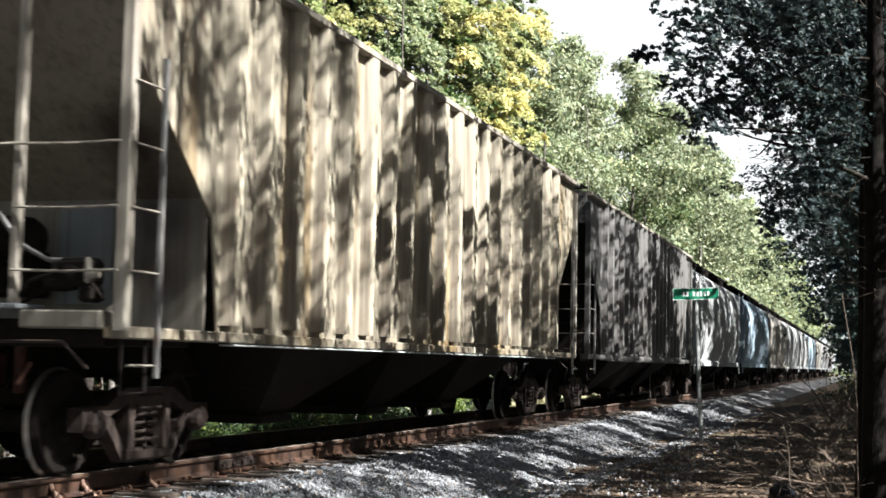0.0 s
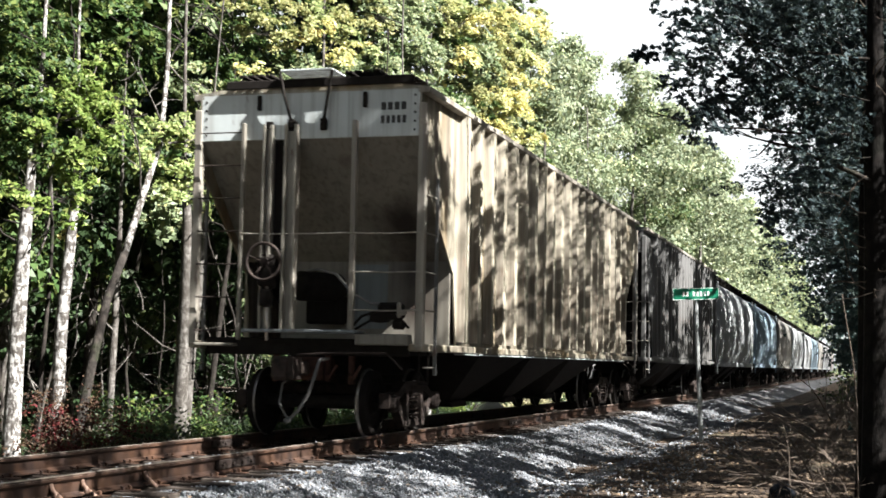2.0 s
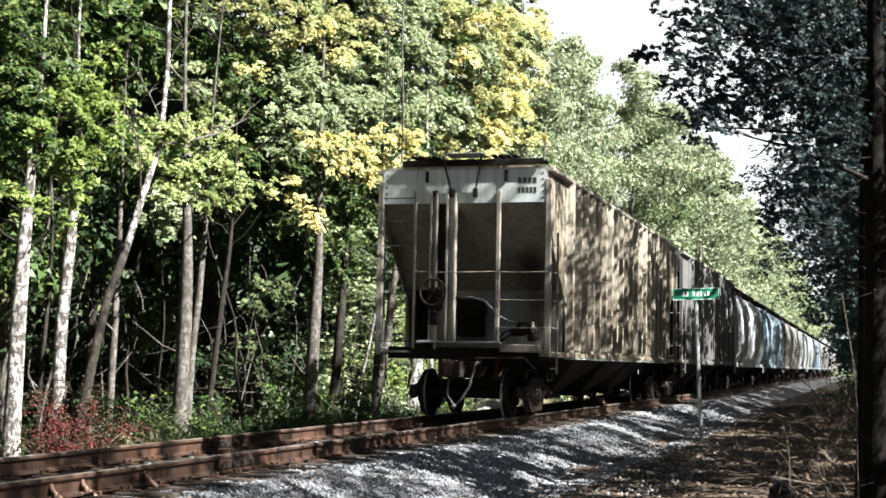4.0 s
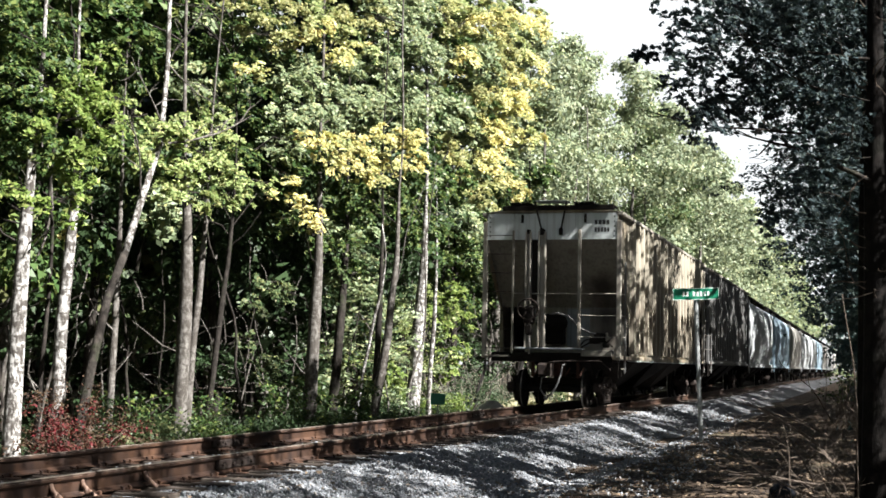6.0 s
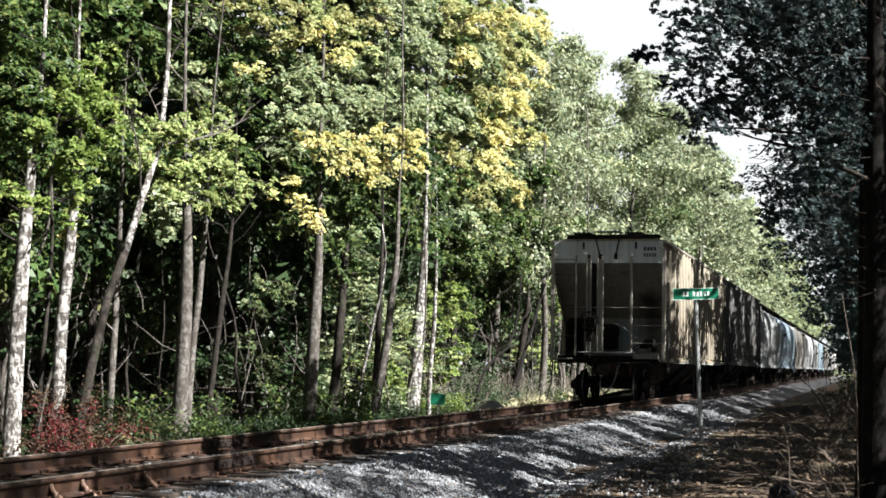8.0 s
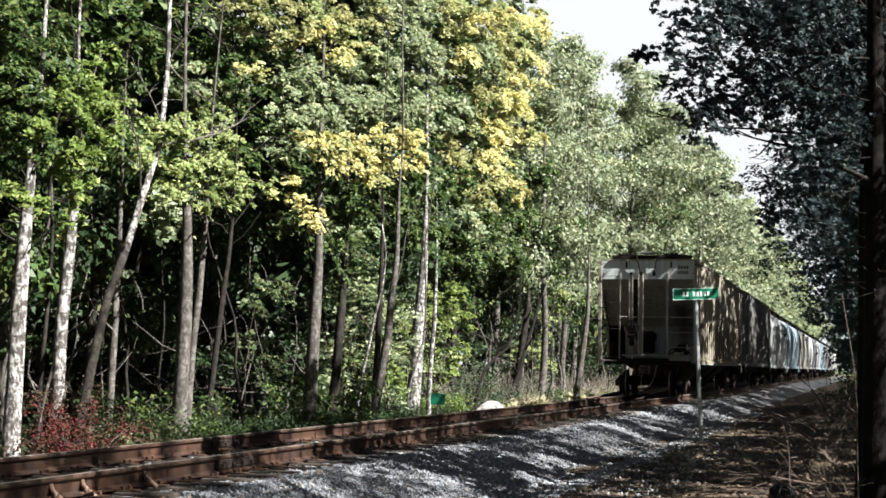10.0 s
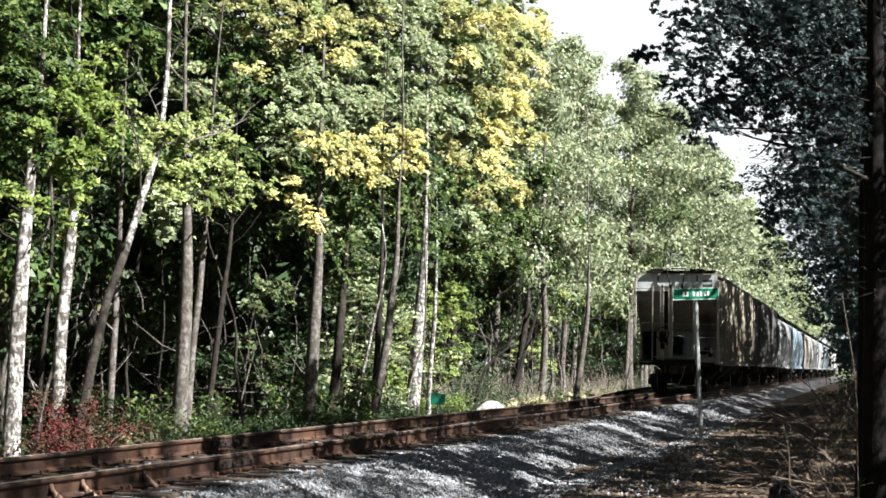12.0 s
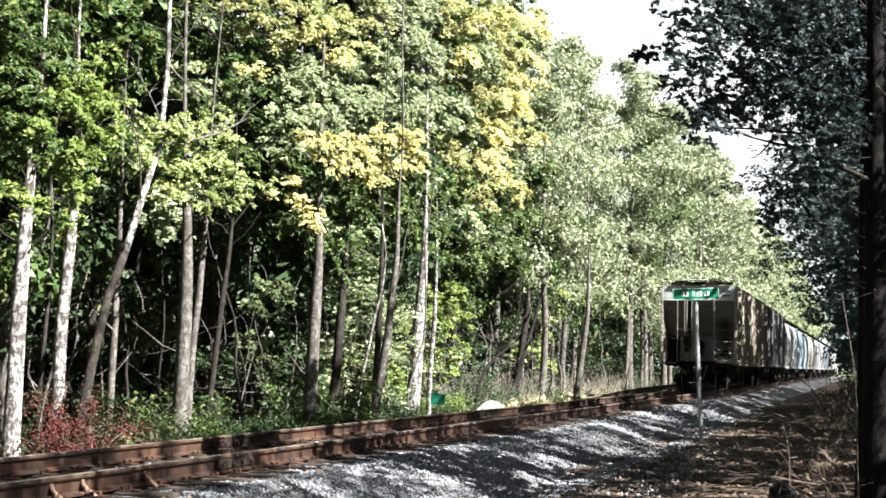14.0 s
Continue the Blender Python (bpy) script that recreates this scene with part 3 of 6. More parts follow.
def crown_kind(key, seed, leaf_material, wood_material, **how):
    wood, v, q = make_crown(seed, **how)
    CROWNS[key] = (wood.mesh("branchwork", wood_material, True), array_mesh("crown", v, q, leaf_material), how["height"])


def recolor(key, source, leaf_material):
    limbs, crown, h = CROWNS[source]
    c = crown.copy()
    c.materials.clear()
    c.materials.append(leaf_material)
    CROWNS[key] = (limbs, c, h)


def plant_tree(x, y, key, r, seed, label, scale=1.0, wide=1.0, lean=(0, 0), turn=0.0, bark=None, group="", name="tree", crown_up=0.0):
    limbs, crown, h = CROWNS[key]
    t = empty(name, pose(x, y, ground_z(x, y), lean[0], lean[1], 0))
    tagged(t, label, "tree", group)
    part("trunk", trunk_shape(seed, h * scale * 0.80, r), bark or M_BARK, t, smooth=True)
    for nm, me in (("branchwork", limbs), ("crown", crown)):
        ob = part(nm, me, None, t)
        if nm == "branchwork":
            tagged(ob, kind="stuff")
        ob.matrix_basis = pose(0, 0, crown_up, 0, 0, turn)
        ob.scale = (scale * wide, scale * wide, scale)
    return t


def build_crowns():
    crown_kind("spray_low", 15, M_LEAF_LIME, M_TWIG, height=8.0, base=1.6, radius=2.2, limbs=16, leaves=4600, leaf=0.12, flat=0.3, droop=-0.06, rise=0.35, cluster=0.34, bare=0.2, corners=3)
    recolor("spray_low_pale", "spray_low", M_LEAF_GREY)
    far = dict(twigs=False, corners=3, outward=3.2)
    crown_kind("far_a", 21, M_LEAF_PALE, M_BARK, height=20, base=4.8, radius=4.0, limbs=15, leaves=9000, leaf=0.19, flat=0.6, cluster=1.05, bare=0.0, **far)
    crown_kind("far_b", 22, M_LEAF_GREEN, M_BARK, height=22, base=5.0, radius=4.2, limbs=15, leaves=9000, leaf=0.195, flat=0.6, cluster=1.05, bare=0.0, **far)
    recolor("far_d", "far_b", M_LEAF_PALE)
    recolor("far_e", "far_a", M_LEAF_GREY)
    crown_kind("deep_a", 25, M_LEAF_SHADED, M_BARK_DARK, height=19, base=3.0, radius=4.2, limbs=16, leaves=3400, leaf=0.5, flat=0.7, cluster=1.2, **far)
    crown_kind("edge_a", 26, M_LEAF_PALE, M_BARK, height=21, base=3.5, radius=4.2, limbs=20, leaves=4600, leaf=0.31, flat=0.6, cluster=0.8, bare=0.0, **far)
    recolor("edge_b", "edge_a", M_LEAF_GREY)
    recolor("deep_b", "deep_a", M_LEAF_GREEN)
    recolor("inner_a", "far_a", M_LEAF_SHADED)
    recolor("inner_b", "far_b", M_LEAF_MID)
    crown_kind("right_n", 35, M_LEAF_CEDAR, M_BARK_DARK, height=14.0, base=5.0, radius=2.75, limbs=40, leaves=36000, leaf=0.050, flat=0.30, droop=-0.05, rise=0.22, cluster=0.26, top=0.7, low=0.75, corners=3)
    crown_kind("right_a", 31, M_LEAF_DARK, M_BARK_DARK, height=14.5, base=3.5, radius=3.2, limbs=40, leaves=25000, leaf=0.070, flat=0.35, droop=-0.05, rise=0.3, cluster=0.40, top=0.7, low=0.45, corners=3)
    crown_kind("right_b", 32, M_LEAF_DARK, M_BARK_DARK, height=15.5, base=3.6, radius=3.4, limbs=34, leaves=8000, leaf=0.16, flat=0.4, droop=-0.05, rise=0.3, cluster=0.46, top=0.7, low=0.45, corners=3, twigs=False)
    crown_kind("right_c", 33, M_LEAF_DARK, M_BARK_DARK, height=15.0, base=2.6, radius=3.6, limbs=26, leaves=4600, leaf=0.225, flat=0.5, droop=-0.05, rise=0.3, cluster=0.75, top=0.7, low=0.55, **far)
    crown_kind("right_low", 34, M_LEAF_DARK, M_BARK_DARK, height=8.0, base=0.8, radius=2.3, limbs=24, leaves=2600, leaf=0.21, flat=0.6, droop=-0.05, rise=0.5, cluster=0.45, top=0.5, **far)


def sprays(rng, center, radius, size, cover=1.3, tilt=(0.35, -0.25, 1.0), grain=1.0):
    """A mass of foliage made of flat drooping leaf sprays. Returns leaf verts and the spray centres."""
    k = int(min(26, 10 + 12 * radius) * grain ** 2)
    verts, hubs = [], []
    for _ in range(k):
        d = rng.normal(size=3)
        d *= rng.random() ** 0.4 / np.linalg.norm(d)
        hub = np.array(center) + d * radius * np.array((1.1, 1.1, 0.9))
        sr = radius * rng.uniform(0.22, 0.58) / grain
        n = np.array(tilt) + 0.45 * d + rng.normal(size=3) * 0.28
        n /= np.linalg.norm(n)
        u = np.cross(n, rng.normal(size=3))
        u /= np.linalg.norm(u)
        w = np.cross(n, u)
        m = max(6, int(cover * math.pi * sr * sr / (0.7 * size * size)))
        rad, ang = sr * np.sqrt(rng.random(m)), rng.uniform(0, 6.283, m)
        rad *= 0.72 + 0.42 * np.sin(ang * rng.integers(3, 6) + rng.uniform(0, 6))
        p = hub + np.outer(rad * np.cos(ang), u) + np.outer(rad * np.sin(ang) * rng.uniform(0.4, 0.8), w) + np.outer(rng.normal(size=m) * sr * 0.10, n)
        p[:, 2] -= 0.28 * rad * rad / sr
        ln = n + rng.normal(size=(m, 3)) * 0.5
        ln /= np.linalg.norm(ln, axis=1)[:, None]
        a = np.cross(ln, rng.normal(size=(m, 3)))
        a /= np.linalg.norm(a, axis=1)[:, None]
        b = np.cross(ln, a)
        half = (size * rng.uniform(0.6, 1.3, m) * 0.5)[:, None]
        fold = ln * half * 0.25
        verts.append(np.stack([p - a * half * 1.6, p - b * half * 0.85 - fold, p + a * half * 1.6, p + b * half * 0.85 - fold], 1).reshape(-1, 3))
        hubs.append(hub)
    return np.vstack(verts), hubs


class EdgeTree:
    """A tree at the edge of the wood: a trunk with a lean, limbs that carry masses of leaf sprays."""

    def __init__(self, x, y, r, lean, height, label, bark, seed, group="broadleaf trees along the far side of the track"):
        self.rng = np.random.default_rng(seed)
        self.x, self.y, self.r, self.height, self.bark = x, y, r, height, bark
        self.z0 = ground_z(x, y)
        self.ob = tagged(empty("tree", pose(x, y, self.z0)), label, "tree", group)
        n, dx, dy, ox, oy = 15, 0.0, 0.0, 0.0, 0.0
        self.spine = []
        for i in range(n + 1):
            z = -0.4 + (height + 0.4) * i / n
            self.spine.append((ox + lean * min(max(z, 0), 5.0), oy, z))
            dx, dy = 0.6 * dx + self.rng.normal() * 0.025, 0.6 * dy + self.rng.normal() * 0.025
            ox, oy = ox + dx, oy + dy
        rad = [r * (1 - 0.45 * i / n) * (1 - 0.70 * min(1.0, max(0.0, (self.spine[i][2] - 3.5) / 4.0))) * (1 + 0.35 * max(0, 1 - i * 0.8)) for i in range(n + 1)]
        part("trunk", Shape().tube(self.spine, rad, 11), bark, self.ob, smooth=True)
        self.wood, self.leaves, self.knots = Shape(), {}, []

    def at(self, z):
        u = min(0.96, max(0.05, (z + 0.4) / (self.height + 0.4))) * (len(self.spine) - 1)
        i = int(u)
        return np.array(self.spine[i]) * (i + 1 - u) + np.array(self.spine[min(i + 1, len(self.spine) - 1)]) * (u - i)

    def mass(self, material, size, place, radius, cover=1.3, tilt=(0.35, -0.25, 1.0), stout=1.0, grain=1.0):
        """Grows a limb to the place (in the world) and hangs a mass of sprays on it."""
        c = np.array(place) - np.array((self.x, self.y, self.z0))
        reach = math.hypot(c[0], c[1])
        a = self.at(c[2] - 0.45 * reach - 0.2)
        span = reach
        for knot in self.knots:
            gap = np.linalg.norm(knot - c)
            if gap < 0.75 * span and math.hypot(knot[0], knot[1]) < reach - 0.2:
                a, span = knot, gap
        self.knots.append(c)
        stout *= 0.4 + 0.6 * span / max(reach, 0.01)
        mid = a * 0.5 + c * 0.5 + np.array((0, 0, 0.10 * span)) + self.rng.normal(size=3) * 0.10 * span
        th = stout * (0.006 + 0.0045 * min(5, reach))
        quarter, late = a * 0.62 + mid * 0.38 + self.rng.normal(size=3) * 0.05 * span, mid * 0.45 + c * 0.55 + self.rng.normal(size=3) * 0.06 * span
        self.wood.tube([a, quarter, mid, late, c], [th * 1.4, th * 1.2, th, th * 0.7, th * 0.4], 5, False)
        v, hubs = sprays(self.rng, c, radius, size, cover, tilt, grain)
        for h in hubs[:7]:
            self.wood.tube([c * 0.4 + mid * 0.6, c * 0.5 + h * 0.5 + self.rng.normal(size=3) * 0.05, h], [th * 0.45, th * 0.35, th * 0.2], 3, False)
        self.leaves.setdefault(material.name, (material, []))[1].append(v)

    def finish(self):
        if self.wood.v:
            tagged(part("branchwork", self.wood.mesh("branchwork", M_BARK_DARK, True), None, self.ob), kind="stuff")
        for material, chunks in self.leaves.values():
            v = np.vstack(chunks)
            part("crown", array_mesh("crown", v, np.arange(len(v)).reshape(-1, 4), material), None, self.ob)


def leaf_layer(trees, material, size, masses, cover=1.3, swell=1.0, stout=1.0, grain=1.0):
    """Hangs masses of leaves (x, y, z, radius) on the nearest of the trees."""
    for x, y, z, radius in sorted(masses, key=lambda m: min(math.hypot(t.x - m[0], t.y - m[1]) for t in trees)):
        tree = min(trees, key=lambda t: math.hypot(t.x - x, t.y - y) + (50 if t.height < z + 0.3 else 0) + (1.5 if t.r < 0.08 else 0))
        tree.mass(material, size, (x, y, z), radius * swell, cover, stout=stout, grain=grain)


def build_left_wood():
    g = "broadleaf trees along the far side of the track"
    trunks = []
    for x, y, r, lean, height, label, bark in (
            (-7.0, 21.0, 0.151, 0.01, 16, "tall tree with a whitish trunk and deep green leaves", M_BARK_WHITE),
            (-7.0, 22.4, 0.127, 0.02, 15, "slim tree with a whitish trunk and fresh green leaves", M_BARK_WHITE),
            (-8.4, 26.5, 0.086, -0.00, 12, "slim grey tree inside the wood", M_BARK),
            (-7.2, 27.4, 0.167, 0.02, 16, "tree with a sunlit grey trunk and lime green sprays", M_BARK),
            (-7.3, 27.9, 0.094, 0.05, 14, "slim dark trunk growing beside a thicker one", M_BARK),
            (-8.2, 30.7, 0.082, 0.06, 14, "slim dark tree standing in the shade of the wood", M_BARK_DARK),
            (-7.5, 35.5, 0.184, 0.01, 18, "tall tree with a straight grey trunk and yellow leaves", M_BARK),
            (-8.3, 39.2, 0.151, 0.08, 16, "dark slim tree with olive green leaves", M_BARK_DARK),
            (-7.0, 39.0, 0.133, 0.09, 16, "forked tree with a grey trunk and greyish leaves", M_BARK),
            (-7.2, 39.8, 0.101, 0.02, 15, "dark stem growing out of a fork", M_BARK_DARK),
            (-7.5, 44.4, 0.233, 0.05, 17, "large tree with a pale sunlit trunk and yellow leaves", M_BARK_WHITE),
            (-8.0, 47.9, 0.090, 0.04, 14, "slim pale tree among larger ones", M_BARK_WHITE),
            (-9.5, 56.0, 0.163, 0.03, 16, "dark trunk inside the wood", M_BARK_DARK),
            (-9.0, 64.7, 0.186, 0.08, 18, "tall tree with a dark trunk and yellow leaves", M_BARK_DARK),
            (-7.0, 69.2, 0.169, 0.13, 15, "tree with a pale brown trunk standing by the siding", M_BARK),
            (-8.0, 89.9, 0.164, 0.05, 15, "tree with a pale trunk standing by the siding", M_BARK),
            (-7.0, 37.6, 0.056, 0.15, 6, "very slim whitish sapling beside the track", M_BARK_WHITE)):
        trunks.append(EdgeTree(x, y, r, lean, height, label, bark, 100 + len(trunks)))
    leaf_layer(trunks, M_LEAF_MID, 0.068, [(-7.0, 20.6, 7.0, 0.61), (-6.6, 20.8, 6.4, 0.51), (-6.8, 20.2, 6.0, 0.52), (-6.4, 20.3, 5.6, 0.49), (-6.3, 20.4, 5.1, 0.44), (-6.5, 20.0, 4.7, 0.41), (-6.5, 19.7, 5.3, 0.39), (-7.2, 21.9, 7.6, 0.48)], 1.3)
    leaf_layer(trunks, M_LEAF_MID, 0.068, [(-8.6, 25.7, 8.5, 0.74), (-8.6, 27.4, 8.5, 0.64), (-8.6, 26.9, 7.6, 0.57), (-8.6, 27.9, 9.3, 0.72), (-8.6, 29.9, 9.6, 0.55), (-8.6, 31.1, 9.2, 0.57)], 1.3)
    leaf_layer(trunks, M_LEAF_FRESH, 0.068, [(-6.1, 19.2, 4.1, 0.24), (-6.1, 19.7, 4.1, 0.25), (-6.1, 20.4, 4.0, 0.23), (-6.1, 21.2, 3.8, 0.22), (-6.1, 19.9, 5.2, 0.29), (-6.1, 20.4, 5.9, 0.30)], 1.3)
    leaf_layer(trunks, M_LEAF_FRESH, 0.068, [(-6.3, 21.7, 6.5, 0.43), (-6.3, 22.0, 6.2, 0.44), (-6.3, 21.5, 5.7, 0.49), (-6.3, 22.5, 5.7, 0.38), (-6.3, 22.2, 5.3, 0.40), (-6.5, 21.5, 5.2, 0.43), (-6.3, 21.8, 4.8, 0.41), (-6.6, 21.6, 4.8, 0.37), (-6.3, 22.3, 6.9, 0.28), (-6.3, 21.0, 5.8, 0.36), (-6.3, 22.7, 6.1, 0.26), (-6.3, 21.5, 4.3, 0.24)], 1.3)
    leaf_layer(trunks, M_LEAF_LIME, 0.07, [(-6.3, 23.4, 6.0, 0.33), (-6.3, 24.2, 5.9, 0.40), (-6.3, 24.9, 5.8, 0.46), (-6.3, 25.8, 6.1, 0.45), (-6.3, 26.8, 6.5, 0.39), (-6.3, 23.8, 5.3, 0.37), (-6.3, 25.2, 5.3, 0.48), (-6.3, 26.4, 5.6, 0.50), (-6.3, 27.5, 6.2, 0.35), (-6.3, 27.4, 5.5, 0.42), (-6.3, 25.0, 4.8, 0.41), (-6.3, 26.2, 4.9, 0.47), (-6.3, 27.6, 5.1, 0.39), (-6.3, 28.6, 5.4, 0.36), (-6.3, 28.3, 5.0, 0.28), (-6.3, 29.6, 5.5, 0.26)], 1.3)
    leaf_layer(trunks, M_LEAF_MID, 0.08, [(-8.0, 32.1, 9.7, 0.73), (-8.0, 31.0, 8.6, 0.67), (-8.0, 33.5, 9.2, 0.67), (-8.0, 32.2, 8.0, 0.65), (-8.0, 33.3, 7.3, 0.66), (-8.0, 31.8, 6.5, 0.54), (-8.0, 30.6, 7.8, 0.55), (-8.0, 34.4, 6.5, 0.61)], 1.3)
    leaf_layer(trunks, M_LEAF_MID, 0.08, [(-7.6, 35.0, 6.8, 0.64), (-7.6, 37.6, 6.4, 0.71), (-7.6, 39.5, 6.2, 0.71), (-7.6, 36.6, 4.6, 0.54), (-7.6, 34.0, 5.0, 0.45), (-7.6, 38.6, 5.1, 0.53), (-7.6, 39.6, 4.2, 0.51)], 1.3)
    leaf_layer(trunks, M_LEAF_MID, 0.10, [(-7.6, 41.5, 6.9, 0.82), (-7.6, 45.0, 7.1, 0.88), (-7.6, 43.0, 6.2, 0.77), (-7.6, 46.2, 8.2, 0.78), (-7.6, 47.0, 6.3, 0.83), (-7.6, 43.9, 5.4, 0.56)], 1.3)
    leaf_layer(trunks, M_LEAF_MID, 0.10, [(-8.4, 50.9, 8.3, 0.99), (-8.4, 55.0, 7.2, 1.10), (-8.4, 59.6, 7.9, 1.14), (-8.4, 54.3, 5.7, 0.95), (-8.4, 60.8, 6.2, 1.06), (-8.4, 50.0, 5.4, 0.76), (-8.4, 64.5, 8.0, 1.17), (-8.4, 67.5, 7.2, 1.11)], 1.3)
    leaf_layer(trunks, M_LEAF_GOLD, 0.075, [(-7.0, 30.5, 8.3, 0.30), (-7.0, 29.7, 8.3, 0.21), (-7.0, 28.7, 6.5, 0.21), (-7.0, 32.9, 6.0, 0.29), (-7.0, 33.9, 5.3, 0.41), (-7.0, 33.1, 5.6, 0.29), (-7.0, 34.3, 5.0, 0.30), (-7.0, 31.5, 5.5, 0.19), (-7.0, 22.5, 3.7, 0.15)], 1.3)
    leaf_layer(trunks, M_LEAF_GOLD, 0.075, [(-6.6, 33.5, 7.0, 0.53), (-6.6, 35.4, 7.2, 0.61), (-6.6, 37.4, 7.7, 0.55), (-6.6, 39.2, 8.2, 0.54), (-6.6, 41.5, 8.4, 0.60), (-6.6, 36.7, 6.9, 0.54), (-6.6, 39.1, 7.3, 0.57), (-6.6, 41.3, 7.7, 0.49), (-6.6, 32.6, 7.1, 0.26), (-6.6, 35.0, 6.7, 0.42), (-6.6, 38.2, 6.7, 0.36)], 1.3)
    leaf_layer(trunks, M_LEAF_GOLD, 0.075, [(-7.0, 34.1, 10.3, 0.64), (-7.0, 36.3, 10.4, 0.64), (-7.0, 37.6, 10.3, 0.49), (-7.0, 35.8, 9.8, 0.38), (-7.0, 34.7, 10.8, 0.52)], 1.3)
    leaf_layer(trunks, M_LEAF_GREY, 0.078, [(-7.4, 33.3, 8.6, 0.71), (-7.4, 35.2, 9.3, 0.74), (-7.4, 34.4, 8.2, 0.79), (-7.4, 36.9, 8.7, 0.77), (-7.4, 37.9, 9.6, 0.76), (-7.4, 33.0, 7.6, 0.58), (-7.4, 39.2, 9.2, 0.75), (-7.4, 35.9, 7.9, 0.60), (-7.4, 32.7, 6.9, 0.55)], 1.3)
    leaf_layer(trunks, M_LEAF_GREY, 0.085, [(-7.4, 41.7, 11.9, 0.94), (-7.4, 40.8, 10.6, 0.92), (-7.4, 44.1, 11.5, 0.99), (-7.4, 43.1, 10.1, 0.89), (-7.4, 41.4, 9.2, 0.68), (-7.4, 45.4, 10.7, 0.81), (-7.4, 41.6, 12.7, 0.95), (-7.4, 39.3, 12.2, 0.69), (-7.4, 46.1, 9.8, 0.78), (-7.4, 44.3, 13.0, 0.77)], 1.3)
    leaf_layer(trunks, M_LEAF_OLIVE, 0.078, [(-7.4, 30.7, 9.9, 0.63), (-7.4, 32.8, 10.3, 0.71), (-7.4, 32.1, 9.6, 0.55), (-7.4, 33.9, 9.8, 0.57), (-7.4, 36.3, 11.3, 0.74), (-7.4, 39.1, 11.8, 0.75)], 1.3)
    tall = [(-8.2, 49.9, 14.2, 1.07), (-8.2, 53.8, 15.5, 1.27), (-8.2, 58.3, 16.2, 1.29), (-8.2, 63.0, 17.1, 1.12), (-8.2, 55.6, 14.4, 1.30), (-8.2, 61.5, 15.2, 1.24), (-8.2, 50.7, 12.9, 1.00), (-8.2, 58.5, 13.3, 1.28), (-8.2, 54.0, 12.1, 1.05), (-8.2, 65.0, 14.5, 0.76), (-8.2, 59.8, 12.0, 1.15), (-8.2, 54.9, 10.8, 1.15), (-8.2, 50.5, 9.8, 0.90), (-8.2, 62.8, 12.0, 0.84), (-8.2, 56.6, 9.8, 0.99), (-8.2, 59.8, 9.3, 0.85), (-8.2, 55.1, 8.3, 0.83), (-8.2, 52.5, 9.3, 0.80)]
    leaf_layer(trunks, M_LEAF_GOLD, 0.095, [m for i, m in enumerate(tall) if i % 4], 1.15)
    leaf_layer(trunks, M_LEAF_OLIVE, 0.095, tall[::4], 1.15)
    leaf_layer(trunks, M_LEAF_GREY, 0.11, [(x - 0.9, y + 0.8, z - 1.0, r) for x, y, z, r in tall[::2]], 1.0)
    leaf_layer(trunks, M_LEAF_GREEN, 0.075, [(-8.0, 33.6, 3.5, 0.41), (-8.0, 34.7, 3.3, 0.42), (-8.0, 32.9, 2.9, 0.35), (-8.0, 40.7, 4.9, 0.45), (-8.0, 38.8, 4.1, 0.40), (-8.0, 33.7, 1.4, 0.47), (-8.0, 32.3, 2.0, 0.34)], 1.3)
    leaf_layer(trunks, M_LEAF_FRESH, 0.09, [(-8.6, 52.7, 4.2, 0.60), (-8.6, 54.2, 3.3, 0.50), (-8.6, 51.2, 2.8, 0.52), (-8.6, 52.8, 2.0, 0.60), (-8.6, 49.8, 3.2, 0.50), (-8.6, 52.4, 1.2, 0.55), (-8.6, 46.0, 0.7, 0.62), (-8.6, 45.4, 1.3, 0.46)], 1.3)
    leaf_layer(trunks, M_LEAF_LIME, 0.10, [(-9.2, 72.6, 4.0, 0.60), (-9.2, 74.7, 5.2, 0.75), (-9.2, 71.6, 2.9, 0.55), (-9.2, 79.8, 5.4, 0.70), (-9.2, 89.6, 5.6, 0.75), (-9.2, 68.9, 2.2, 0.55), (-9.2, 72.4, 1.5, 0.60), (-9.2, 66.2, 1.9, 0.5), (-9.2, 81.5, 4.2, 0.5)], 1.2)
    # the fainter foliage between and behind, on the nearest trunks
    fill = np.random.default_rng(66)
    for k in range(100):
        y = 19.5 + 48 * (k + fill.random()) / 100
        x = fill.uniform(-10.0, -7.8)
        z = 3.6 + 0.02 * y + (2.4 + 0.25 * y - 3.2) * fill.random() ** 0.9
        leaf_layer(trunks, M_LEAF_MID if y < 29 or fill.random() < 0.35 else M_LEAF_GREEN if fill.random() < 0.6 else M_LEAF_GREY, 0.09 + 0.0012 * y, [(x, y, z, fill.uniform(0.5, 0.9) * (0.7 + y / 90))], 1.1)
    # the crowns above, which shade the wood
    for t in trunks:
        if t.height > 11 and t.y < 60:
            low = 2.4 + 0.25 * t.y
            for k in range(9):
                z = low + (max(t.height, low + 3) - low) * (k + 0.5) / 9
                t.mass(M_LEAF_GREEN if k % 2 else M_LEAF_MID, 0.20, (t.x - 1.7 + t.rng.normal() * 0.7, t.y + t.rng.normal() * 1.4, z), t.rng.uniform(0.9, 1.4), 1.0)
        t.finish()
    rng = random.Random(9)
